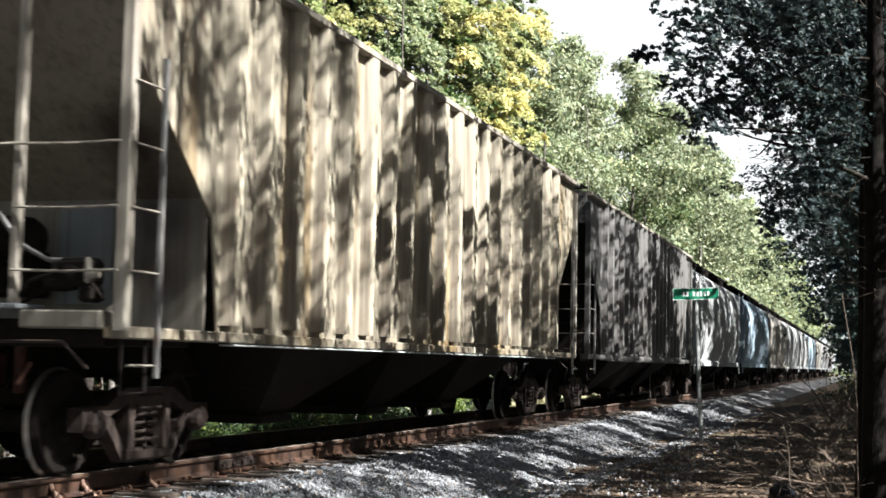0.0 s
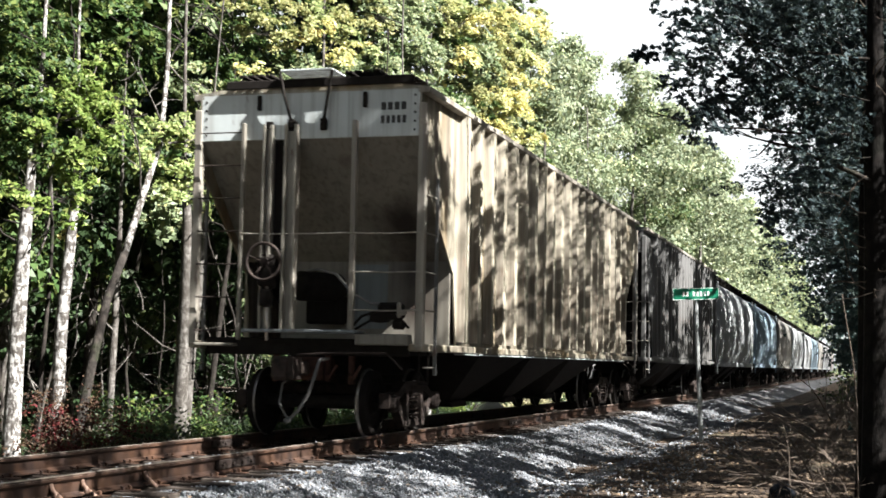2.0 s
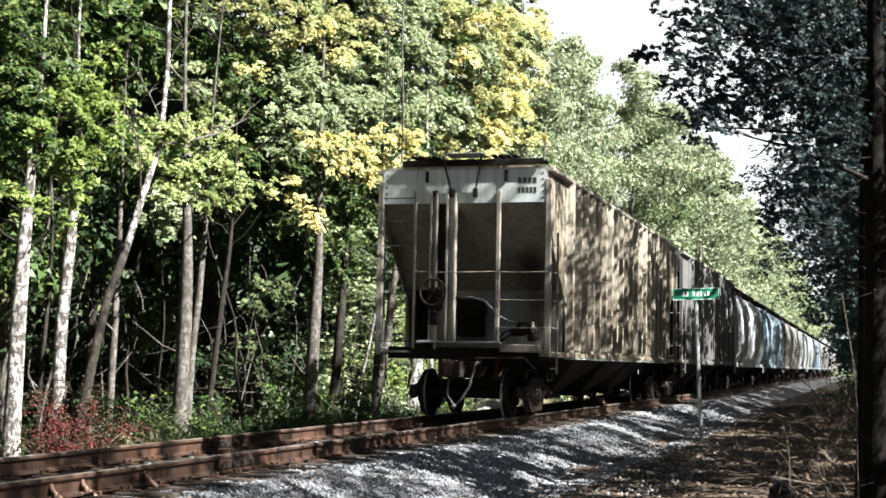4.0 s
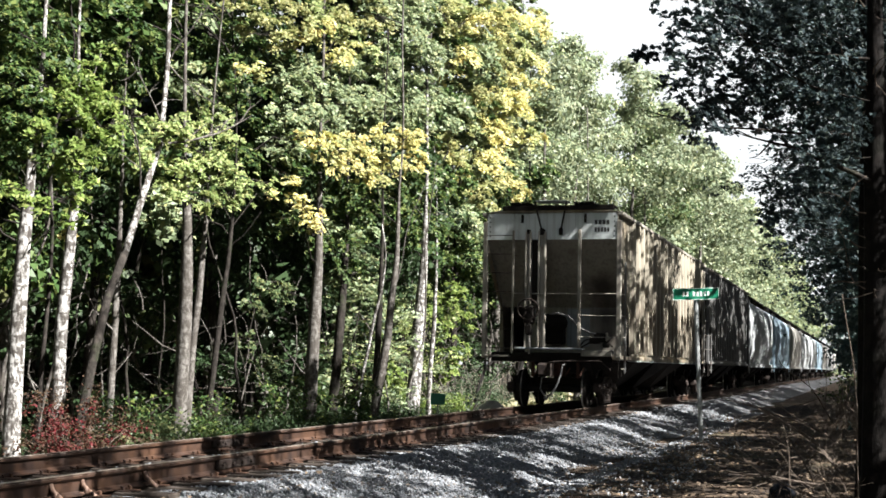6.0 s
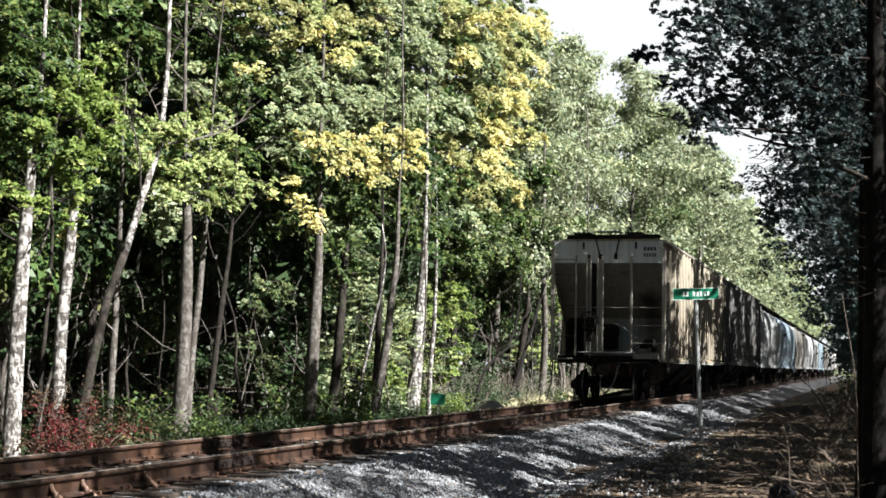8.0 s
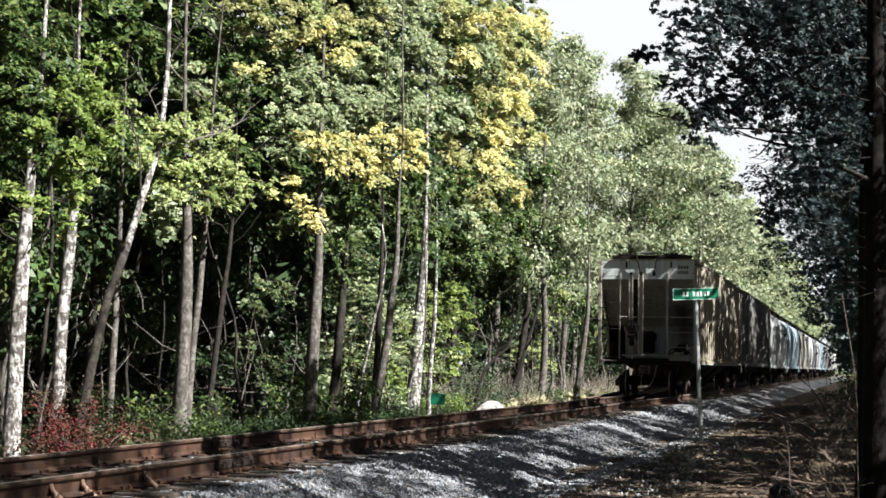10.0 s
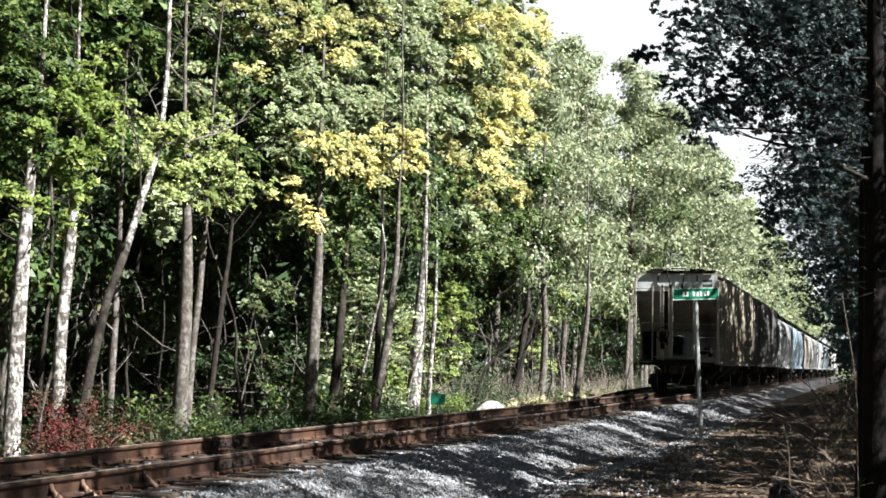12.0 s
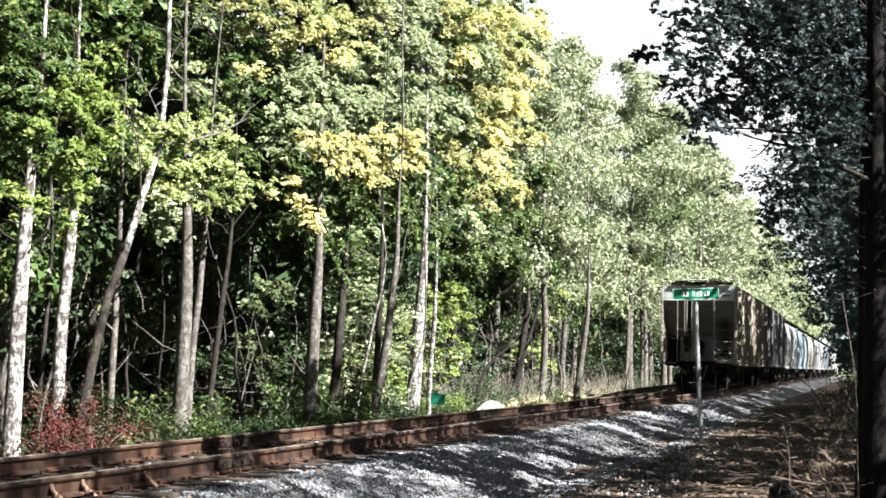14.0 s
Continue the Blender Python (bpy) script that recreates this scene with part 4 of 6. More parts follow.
    for k, (x, y, size) in enumerate(((-9.0, 42.4, 0.78), (-10.0, 45.8, 0.7), (-9.2, 48.6, 0.65), (-9.8, 52.5, 0.7))):
        plant_tree(x, y, "spray_low" if k % 2 else "spray_low_pale", 0.04, 160 + k, "leafy sapling growing between the trunks", size, 1.1, (0, 2), 77 * k, M_BARK_DARK, "leafy saplings under the tall trees")
    # a slim pale tree that leans over and then grows upright, nearly bare
    t = empty("leaning_tree", pose(-6.3, 21.75, ground_z(-6.3, 21.75)))
    tagged(t, "slim pale tree leaning over, with bare forking limbs", "tree", g)
    r2 = np.random.default_rng(44)
    spine = [(0.0, -0.05, -0.3), (0.0, 0.12, 0.6), (0.02, 0.52, 2.0), (0.0, 1.0, 3.2), (0.03, 1.5, 4.05), (0.0, 2.1, 5.1), (-0.03, 2.82, 6.3), (0.02, 2.92, 7.9), (0.0, 2.95, 9.3), (-0.1, 3.1, 10.8)]
    thick = [0.095, 0.09, 0.085, 0.08, 0.074, 0.068, 0.06, 0.052, 0.042, 0.026]
    # shaded foot and sunlit top are put into two bark colours
    part("trunk", Shape().tube(spine[:5], thick[:5], 9), M_BARK_DARK, t, "mossy lower trunk darkened for shade", smooth=True)
    part("upper_trunk", Shape().tube(spine[4:], thick[4:], 9), M_BARK_WHITE, t, "smooth upper stem paled for sunlight", smooth=True)
    for k, d, far, th in ((6, (0.2, 1.0, 0.18), 2.6, 0.030), (6, (0.2, -0.4, 0.9), 1.8, 0.022), (7, (-0.1, 1.0, 0.15), 2.3, 0.024), (7, (0.4, 0.3, 1.2), 2.0, 0.02), (8, (0.2, -0.8, 0.8), 1.9, 0.022), (5, (0.3, -0.6, 1.0), 2.4, 0.024), (8, (0.5, 0.9, 0.6), 2.0, 0.02)):
        b = branch(r2, spine[k], d, far, 0.0, 7, 0.13)
        limb = part("limb", Shape().tube(b, [th * (1 - 0.11 * q) for q in range(8)], 6, False), M_BARK, t, smooth=True)
        for q in (2, 3, 4, 5, 6):
            tw = branch(r2, b[q], b[q] - b[q - 1] + r2.normal(size=3) * 0.22, far * r2.uniform(0.2, 0.4), 0.0, 4, 0.2)
            part("twig", Shape().tube(tw, [th * 0.45, th * 0.38, th * 0.3, th * 0.24, th * 0.16], 4, False), M_BARK, limb)
    # two slim trees, bark darkened for shade, that lean along the track, bending as they rise
    for x, y, rise, th, label in ((-7.8, 57.7, [(0, -0.3), (0.3, 0.2), (1.2, 0.9), (2.8, 1.85), (3.9, 2.7), (5.1, 3.6), (7.2, 5.2), (8.8, 6.6), (10.0, 8.4)], 0.125, "slim tree with shade-darkened bark leaning along the track"),
                                  (-7.6, 52.4, [(0, -0.3), (0.1, 0.3), (0.6, 1.0), (1.6, 1.8), (3.2, 2.35), (5.1, 2.75), (6.5, 3.6), (7.3, 4.8), (7.8, 6.2)], 0.085, "crooked tree with shade-darkened bark bending low along the track")):
        t = empty("leaning_tree", pose(x, y, ground_z(x, y)))
        tagged(t, label, "tree", g)
        r2 = np.random.default_rng(int(y))
        spine = [(0.06 * r2.normal(), a, b) for a, b in rise]
        part("trunk", Shape().tube(spine, [th * (1 - 0.09 * k) for k in range(9)], 8), M_BARK_SHADED, t, smooth=True)
        for k in (4, 6, 7, 8):
            b = branch(r2, spine[k], (r2.normal() * 0.5, r2.uniform(-0.6, 0.5), 1.0), r2.uniform(1.2, 2.4), 0.0, 6, 0.16)
            limb = part("limb", Shape().tube(b, [th * 0.35 * (1 - 0.12 * q) for q in range(7)], 5, False), M_BARK_SHADED, t, smooth=True)
            for q in (3, 5):
                tw = branch(r2, b[q], b[q] - b[q - 1] + r2.normal(size=3) * 0.2, r2.uniform(0.4, 0.9), 0.0, 4, 0.2)
                part("twig", Shape().tube(tw, [0.012, 0.010, 0.008, 0.006, 0.004], 4, False), M_BARK_SHADED, limb)
    # the wood behind the first trunks
    labels = {"edge_a": "distant tree with greyish green leaves", "edge_b": "distant tree with dull green leaves", "far_a": "woodland tree with greyish green leaves", "far_b": "woodland tree with deep green leaves",
              "deep_a": "shaded woodland tree with green leaves", "deep_b": "shaded woodland tree with greyish green leaves",
              "inner_a": "woodland tree with green leaves darkened for shade", "inner_b": "woodland tree with deep green leaves",
              "far_d": "tall woodland tree with greyish green leaves", "far_e": "woodland tree with dull green leaves"}
    i = 0
    for x0, y0, y1, gap in ((-11.5, 12, 84, 4.4), (-15.0, 11, 112, 4.6), (-19.5, 10, 76, 5.0), (-25, 9, 80, 6)):
        y = y0
        while y < y1:
            key = rng.choice(["inner_a", "inner_b"] if x0 > -12 else ["deep_a", "deep_a", "deep_b"])
            plant_tree(x0 + rng.uniform(-1.5, 1.5), y + rng.uniform(-1.2, 1.2), key, rng.uniform(0.09, 0.2), 300 + i, labels[key],
                       rng.uniform(0.75, 1.05) * (0.9 if y > 50 else 1.0), rng.uniform(0.8, 1.0), (rng.uniform(-3, 3), rng.uniform(-3, 4)), rng.uniform(0, 360), rng.choice([M_BARK, M_BARK_DARK, M_BARK_DARK]), "trees inside the wood")
            i += 1
            y += gap
    # bare slender poles between the bigger trunks
    for k in range(72):
        y = 17 + 70 * (k / 72) + rng.uniform(-1, 1)
        x = rng.uniform(-13.5, -7.0)
        h = rng.uniform(5, 10)
        pole = empty("sapling", pose(x, y, ground_z(x, y), rng.uniform(-9, 7), rng.uniform(-6, 11), rng.uniform(0, 360)))
        tagged(pole, "bare slender sapling in the shade of the wood", "tree", "slender saplings in the wood")
        part("trunk", trunk_shape(900 + k, h, rng.uniform(0.025, 0.06), 0.3, 6), rng.choice([M_BARK, M_BARK_DARK]), pole, smooth=True)
        for j in range(3):
            r2 = np.random.default_rng(k * 7 + j)
            z = h * r2.uniform(0.35, 0.85)
            az = r2.uniform(0, 6.28)
            part("twig", Shape().tube(branch(r2, (0, 0, z), (math.cos(az), math.sin(az), 0.7), r2.uniform(0.8, 1.8), -0.02, 5, 0.15), [0.014, 0.012, 0.010, 0.008, 0.006, 0.004], 4, False), M_BARK_DARK, pole)
    plant_tree(-9.4, 77.5, "far_a", 0.2, 480, labels["far_a"], 0.98, 0.8, (0, 1), 120, M_BARK, "trees along the far edge of the wood", crown_up=0.6)
    plant_tree(-10.3, 84.0, "far_e", 0.2, 481, labels["far_e"], 1.14, 0.8, (0, 1), 40, M_BARK, "trees along the far edge of the wood", crown_up=0.8)
    # the edge of the wood farther along
    y = 66.0
    while y < 330:
        key = rng.choice(["edge_a", "edge_a", "edge_b"] if y > 140 else ["far_a", "far_d", "far_a", "far_e", "far_b"] if y > 95 else ["far_a", "far_d", "far_a", "far_e"])
        plant_tree(-9.0 + rng.uniform(-1.5, 1.0) - (1.5 if 66 < y < 90 else -0.6), y, key, rng.uniform(0.15, 0.26), 500 + i, labels[key], rng.uniform(0.90, 1.10) * (0.93 if y < 77 else 1.0 if y < 96 else 1.16) * (0.91 if key in ("far_b", "far_d") else 1.0), rng.uniform(0.9, 1.15),
                   (rng.uniform(-2, 2), rng.uniform(-1, 3)), rng.uniform(0, 360), M_BARK, "trees along the far edge of the wood", crown_up=1.9 if y < 96 else 0.0)
        i += 1
        y += 4.2 if y < 150 else 7.0


def build_right_wood():
    rng = random.Random(21)
    g = "dark trees overhanging the path"
    near = [EdgeTree(6.98, 15.4, 0.15, -0.01, 12.0, "dark evergreen tree with a rough brown trunk beside the path", M_BARK_SHADED, 700, g),
            EdgeTree(6.88, 17.4, 0.12, -0.03, 12.0, "slimmer dark evergreen tree beside the path", M_BARK_SHADED, 701, g)]
    leaf_layer(near, M_LEAF_CEDAR, 0.038, [(5.1, 14.6, 5.3, 0.26), (5.4, 15.6, 5.5, 0.34), (5.7, 16.6, 5.6, 0.34), (6.3, 15.1, 5.2, 0.35), (6.6, 16.1, 5.2, 0.35), (5.2, 14.6, 4.9, 0.25), (5.5, 15.6, 5.0, 0.33), (5.9, 16.6, 5.1, 0.33), (6.4, 15.1, 4.6, 0.35), (6.8, 16.1, 4.7, 0.32), (5.1, 14.6, 4.6, 0.22), (5.4, 15.6, 4.6, 0.31), (5.7, 16.6, 4.7, 0.28), (5.1, 15.1, 4.3, 0.22), (5.4, 16.1, 4.4, 0.22), (5.3, 14.6, 4.0, 0.18), (5.8, 15.6, 4.3, 0.22), (6.2, 16.6, 4.5, 0.32), (6.6, 15.1, 4.0, 0.28), (6.1, 16.1, 4.0, 0.18), (6.4, 14.6, 3.6, 0.26), (6.1, 15.6, 3.5, 0.21), (6.4, 16.6, 3.5, 0.28), (6.0, 15.1, 3.1, 0.20)], 1.3, 1.35, 0.25, 2.0)
    leaf_layer(near, M_LEAF_CEDAR, 0.05, [(4.57, 15.6, 5.01, 0.13), (4.42, 15.6, 5.0, 0.08), (4.8, 15.6, 5.05, 0.12)], 1.5, 1.0, 0.2, 1.5)
    r2 = np.random.default_rng(17)
    for t in near:
        # upper masses lie out of view, hung there to shade path and ballast
        for k in range(8):
            far = r2.uniform(0.6, 2.4)
            az = r2.uniform(0, 6.28)
            t.mass(M_LEAF_CEDAR, 0.10, (t.x + far * math.cos(az), t.y + far * math.sin(az), 6.1 + 5.0 * (k + 0.5) / 8), r2.uniform(0.4, 0.7), 0.9, stout=0.5)
        for k in range(7):
            t.mass(M_LEAF_CEDAR, 0.06, (t.x + r2.uniform(-0.7, 0.8), t.y + r2.uniform(0.2, 1.6), r2.uniform(2.6, 5.9)), r2.uniform(0.25, 0.4), 1.2, stout=0.3, grain=1.8)
        t.finish()
    rows = [(6.95, 18.6, "right_n", 0.10), (7.5, 21.5, "right_n", 0.14), (8.3, 25.5, "right_a", 0.16), (8.2, 31, "right_b", 0.15), (7.7, 38, "right_a", 0.17),
            (7.3, 46, "right_b", 0.16), (7.6, 55, "right_b", 0.17), (7.2, 65, "right_b", 0.16), (7.6, 71, "right_b", 0.16), (7.5, 77, "right_b", 0.18), (7.7, 84, "right_b", 0.17), (7.2, 90, "right_c", 0.18),
            (7.0, 105, "right_c", 0.18), (6.8, 125, "right_c", 0.18), (6.5, 150, "right_c", 0.2), (6.2, 180, "right_c", 0.2), (5.8, 215, "right_c", 0.2), (5.0, 260, "right_c", 0.2)]
    for i, (x, y, key, r) in enumerate(rows):
        wide = 0.93 if y < 22 else rng.uniform(0.9, 1.1)
        plant_tree(x, y, key, r, 700 + i, "dark evergreen tree with a rough brown trunk beside the path", rng.uniform(0.92, 1.1) * (0.66 if y < 20 else 0.78 if y < 22 else 1.0), wide,
                   (rng.uniform(-2, 2), rng.uniform(-2.5, 1)), rng.uniform(0, 360), M_BARK_SHADED if y < 24 else M_BARK_DARK, g, crown_up=1.0 if 20 < y < 35 else 0.0)
    # bare limbs and twigs low on the first of them
    t = near[0].ob
    for k in range(26):
        r3 = np.random.default_rng(60 + k)
        az = r3.uniform(2.2, 5.2)
        tw = branch(r3, (0.1 * math.cos(az), 0.1 * math.sin(az), r3.uniform(2.2, 6.5)), (math.cos(az), math.sin(az), r3.normal() * 0.5), r3.uniform(0.25, 0.8), 0.0, 6, 0.3)
        part("twig", Shape().tube(tw, [0.009, 0.008, 0.007, 0.006, 0.005, 0.004, 0.003], 4, False), M_TWIG, t, "short bare twig")
    r2 = np.random.default_rng(8)
    for z, far, lift, th in ((3.95, 2.5, 0.10, 0.018), (3.45, 1.5, 0.42, 0.030), (4.75, 1.3, 0.02, 0.02), (3.7, 1.2, -0.1, 0.012), (4.3, 1.7, 0.2, 0.014), (2.5, 0.6, 0.3, 0.012)):
        b = branch(r2, (-0.05, 0, z), (-1, -0.12, lift), far, 0.01, 8, 0.10)
        limb = part("limb", Shape().tube(b, [th * (1 - 0.1 * k) for k in range(9)], 6, False), M_BARK_DARK, t, "dead bare limb", True)
        for k in (3, 5, 6, 7):
            tw = branch(r2, b[k], b[k] - b[k - 1] + r2.normal(size=3) * 0.07, far * 0.22, 0.0, 4, 0.25)
            part("twig", Shape().tube(tw, [th * 0.4, th * 0.33, th * 0.26, th * 0.2, th * 0.14], 4, False), M_BARK_DARK, limb)
    i = 0
    # trees out of view, placed and scaled to cast dappled shade on the train
    for x, y in ((9.6, -6), (10.2, -1), (9.2, 4.5), (9.5, 11.0), (10.4, 8), (10.6, 14.6), (11.5, 21), (11.2, 28.5), (11.6, 36), (11.4, 44), (11.8, 53), (11.4, 63)):
        plant_tree(x, y, "right_n" if 0 < y < 16 else "right_a" if 0 < y < 30 else "right_b", 0.17, 800 + i, "tall evergreen tree out of view, added to shade the track", rng.uniform(1.0, 1.12) * (1.42 if 20.8 < y < 40 else 1.1 if 4 < y < 16 else 1.0), 0.85,
                   (0, 0), rng.uniform(0, 360), M_BARK_DARK, "dark trees behind the path")
        i += 1
    y = 50.0
    while y < 100:
        plant_tree(9.4 + rng.uniform(-0.5, 0.5), y, "right_c", 0.15, 860 + i, "dark evergreen tree with a rough brown trunk in the wood", rng.uniform(1.05, 1.25), 0.8,
                   (0, 0), rng.uniform(0, 360), M_BARK_DARK, "dark trees behind the path")
        i += 1
        y += 5.0
    y = 98.0
    while y < 235:
        plant_tree(8.6 + rng.uniform(-0.5, 0.5), y, "right_c", 0.16, 840 + i, "dark evergreen tree with a rough brown trunk in the wood", rng.uniform(0.95, 1.15), 0.9,
                   (0, 0), rng.uniform(0, 360), M_BARK_DARK, "dark trees behind the path")
        i += 1
        y += 8.0
    y = 72.0
    while y < 235:
        plant_tree(11.0 + rng.uniform(-0.8, 0.8), y, "right_c", 0.17, 830 + i, "dark evergreen tree with a rough brown trunk in the wood", rng.uniform(0.95, 1.15), 1.0,
                   (0, 0), rng.uniform(0, 360), M_BARK_DARK, "dark trees behind the path")
        i += 1
        y += 7.5
    plant_tree(7.25, 36.5, "right_low", 0.05, 818, "small bushy evergreen tree at the edge of the path", 0.6, 0.95, (0, 0), 30, M_BARK_DARK, "low trees behind the path", crown_up=0.9)
    for x, y, k in ((7.9, 25.0, 0.5), (8.0, 30.0, 0.55), (7.8, 42.0, 0.6), (7.6, 52.0, 0.6)):
        plant_tree(x, y, "right_low", 0.05, 880 + int(y), "small bushy evergreen tree behind dry weeds", k, 0.9, (0, 0), 50 * y, M_BARK_DARK, "low trees behind the path")
    # more unseen trees, added farther out to shade the track and the wood
    y = 35.0
    while y < 60:
        plant_tree(13.0 + rng.uniform(-0.7, 0.7), y, "right_c", 0.2, 820 + i, "tall evergreen tree out of view, added to shade the track", rng.uniform(1.1, 1.2), 0.8,
                   (0, 0), rng.uniform(0, 360), M_BARK_DARK, "dark trees behind the path")
        i += 1
        y += 7.6
    y = -8.0
    while y < 110:
        x = (12.2 if y < 17 else 10.4) + rng.uniform(-0.8, 0.9)
        plant_tree(x, y, "right_low", 0.06, 850 + i, "low bushy evergreen tree under the taller ones", rng.uniform(0.8, 1.12), rng.uniform(0.9, 1.1),
                   (0, 0), rng.uniform(0, 360), M_BARK_DARK, "low trees behind the path")
        i += 1
        y += 2.9


def build_backwoods():
    """Distant foliage that closes the view behind the trees."""
    rng = np.random.default_rng(77)
    for nm, x0, x1, y0, y1, zt, n, m in (("far_woods", -46, -31, -5, 130, 25, 60000, M_LEAF_SHADED), ("far_woods", -34, -20, 130, 330, 17, 34000, M_LEAF_SHADED), ("far_woods", 13.5, 24, -25, 330, 12, 14000, M_LEAF_DARK),
                                         ("far_woods", -30, 24, 330, 350, 17, 6000, M_LEAF_GREY), ("far_woods", -50, 26, -46, -26, 15, 16000, M_LEAF_GREEN)):
        k = n // 16
        c = np.column_stack([rng.uniform(x0, x1, k), rng.uniform(y0, y1, k), rng.uniform(0.0, 1, k) * zt])
        v, q = leaf_cloud(rng, c, rng.uniform(0.9, 2.0, k), np.full(k, 16), 0.62 if x0 != -46 else 0.95, 0.8, 0.2, 1.2, corners=3)
        tagged(new(nm, array_mesh(nm, v, q, m)), "distant dense woodland foliage", "woods", kind="stuff")


# ---------------------------------------------------------------- wagons
HALF = 8.5            # half the length of a wagon's body
PITCH = 18.3          # from wagon to wagon


def wheelset_mesh():
    wheel = [(0.0, 0.66), (0.09, 0.66), (0.10, 0.70), (0.16, 0.715), (0.33, 0.735), (0.345, 0.69), (0.445, 0.69), (0.452, 0.705), (0.425, 0.725), (0.415, 0.80), (0.408, 0.815),
             (0.34, 0.815), (0.325, 0.775), (0.16, 0.765), (0.12, 0.80), (0.11, 0.84), (0.0, 0.84)]
    s = Shape()
    for side in (1, -1):
        s.lathe([(r, al * side) for r, al in wheel], 22, pose(0, 0, 0), closed=False)
    s.lathe([(0.0, -1.02), (0.075, -1.02), (0.075, -0.84), (0.09, -0.66), (0.085, 0.0), (0.09, 0.66), (0.075, 0.84), (0.075, 1.02), (0.0, 1.02)], 16, pose(0, 0, 0), closed=False)
    # balance holes of the wheel plate, as small bosses
    for side in (1, -1):
        for a in range(2):
            ang = a * math.pi
            s.box(side * 0.775 - 0.012, side * 0.775 + 0.012, 0.24 * math.cos(ang) - 0.03, 0.24 * math.cos(ang) + 0.03, 0.24 * math.sin(ang) - 0.03, 0.24 * math.sin(ang) + 0.03)
    me = s.mesh("wheelset", M_STEEL)
    me.materials.append(M_BRIGHT)
    for f in me.polygons:
        c = f.center
        r = math.hypot(c.y, c.z)
        if r > 0.42:
            f.material_index = 1
    return me


def add_truck(car, y, meshes):
    """A two-axle truck under the wagon."""
    truck = part("truck", meshes["bolster"], None, car, "rusty cast-steel truck")
    truck.matrix_basis = pose(0, y, 0)
    for side in (-1, 1):
        fr = part("side_frame", meshes["frame"], None, truck)
        fr.matrix_basis = pose(side * 0.99, 0, 0)
        for k in (-0.085, 0.085):
            sp = part("coil_spring", meshes["spring"], None, truck)
            sp.matrix_basis = pose(side * 0.99, k, 0.20)
        for k in (-0.89, 0.89):
            ax = part("axle_cap", meshes["cap"], None, truck)
            ax.matrix_basis = pose(side * 1.05, k, 0.42, 0, 0, 0 if side > 0 else 180)
    for k in (-0.89, 0.89):
        w = part("wheelset", meshes["wheels"], None, truck, "steel wheels with bright worn treads")
        w.matrix_basis = pose(0, k, 0.42)
    for k in (-0.42, 0.42):
        b = part("brake_beam", meshes["beam"], None, truck)
        b.matrix_basis = pose(0, k, 0.36)


def truck_meshes():
    m = {"wheels": wheelset_mesh()}
    fr = Shape()
    # cast frame as separate members round the openings
    fr.prism([(-1.08, 0.36), (-1.08, 0.55), (-0.72, 0.56), (-0.42, 0.70), (0.42, 0.70), (0.72, 0.56), (1.08, 0.55), (1.08, 0.36), (0.98, 0.50), (0.68, 0.47), (0.40, 0.57), (-0.40, 0.57), (-0.68, 0.47), (-0.98, 0.50)], -0.07, 0.07)
    for s in (-1, 1):
        fr.prism([(s * 0.80, 0.49), (s * 0.64, 0.47), (s * 0.30, 0.10), (s * 0.42, 0.10)], -0.06, 0.06)
        fr.prism([(s * 0.36, 0.60), (s * 0.25, 0.60), (s * 0.25, 0.14), (s * 0.36, 0.14)], -0.065, 0.065)
    fr.box(-0.07, 0.07, -0.42, 0.42, 0.09, 0.20, 0.02)
    m["frame"] = fr.mesh("side_frame", M_TRUCK)
    sp = Shape()
    pts = [(0.075 * math.cos(a * 0.55), 0.075 * math.sin(a * 0.55), 0.0 + a * 0.0062) for a in range(0, 52, 2)]
    sp.tube(pts, 0.017, 5)
    m["spring"] = sp.mesh("coil_spring", M_TRUCK, True)
    cap = Shape().lathe([(0.0, -0.06), (0.11, -0.06), (0.12, 0.0), (0.10, 0.05), (0.055, 0.07), (0.0, 0.07)], 14, closed=False)
    for a in range(3):
        cap.box(0.045, 0.075, 0.06 * math.cos(a * 2.09) - 0.018, 0.06 * math.cos(a * 2.09) + 0.018, 0.06 * math.sin(a * 2.09) - 0.018, 0.06 * math.sin(a * 2.09) + 0.018, 0.004)
    m["cap"] = cap.mesh("axle_cap", M_TRUCK)
    bo = Shape().box(-1.08, 1.08, -0.20, 0.20, 0.50, 0.66, 0.03)
    bo.lathe([(0.0, -0.1), (0.2, -0.1), (0.2, 0.1), (0.0, 0.1)], 20, pose(0, 0, 0.70, 0, 90, 0), closed=False)
    m["bolster"] = bo.mesh("truck", M_TRUCK)
    be = Shape()
    be.tube([(-0.78, 0, 0), (0, 0.0, 0.0), (0.78, 0, 0)], 0.03, 8)
    be.box(-0.82, -0.70, -0.04, 0.04, -0.15, 0.15, 0.02)
    be.box(0.70, 0.82, -0.04, 0.04, -0.15, 0.15, 0.02)
    m["beam"] = be.mesh("brake_beam", M_STEEL)
    return m


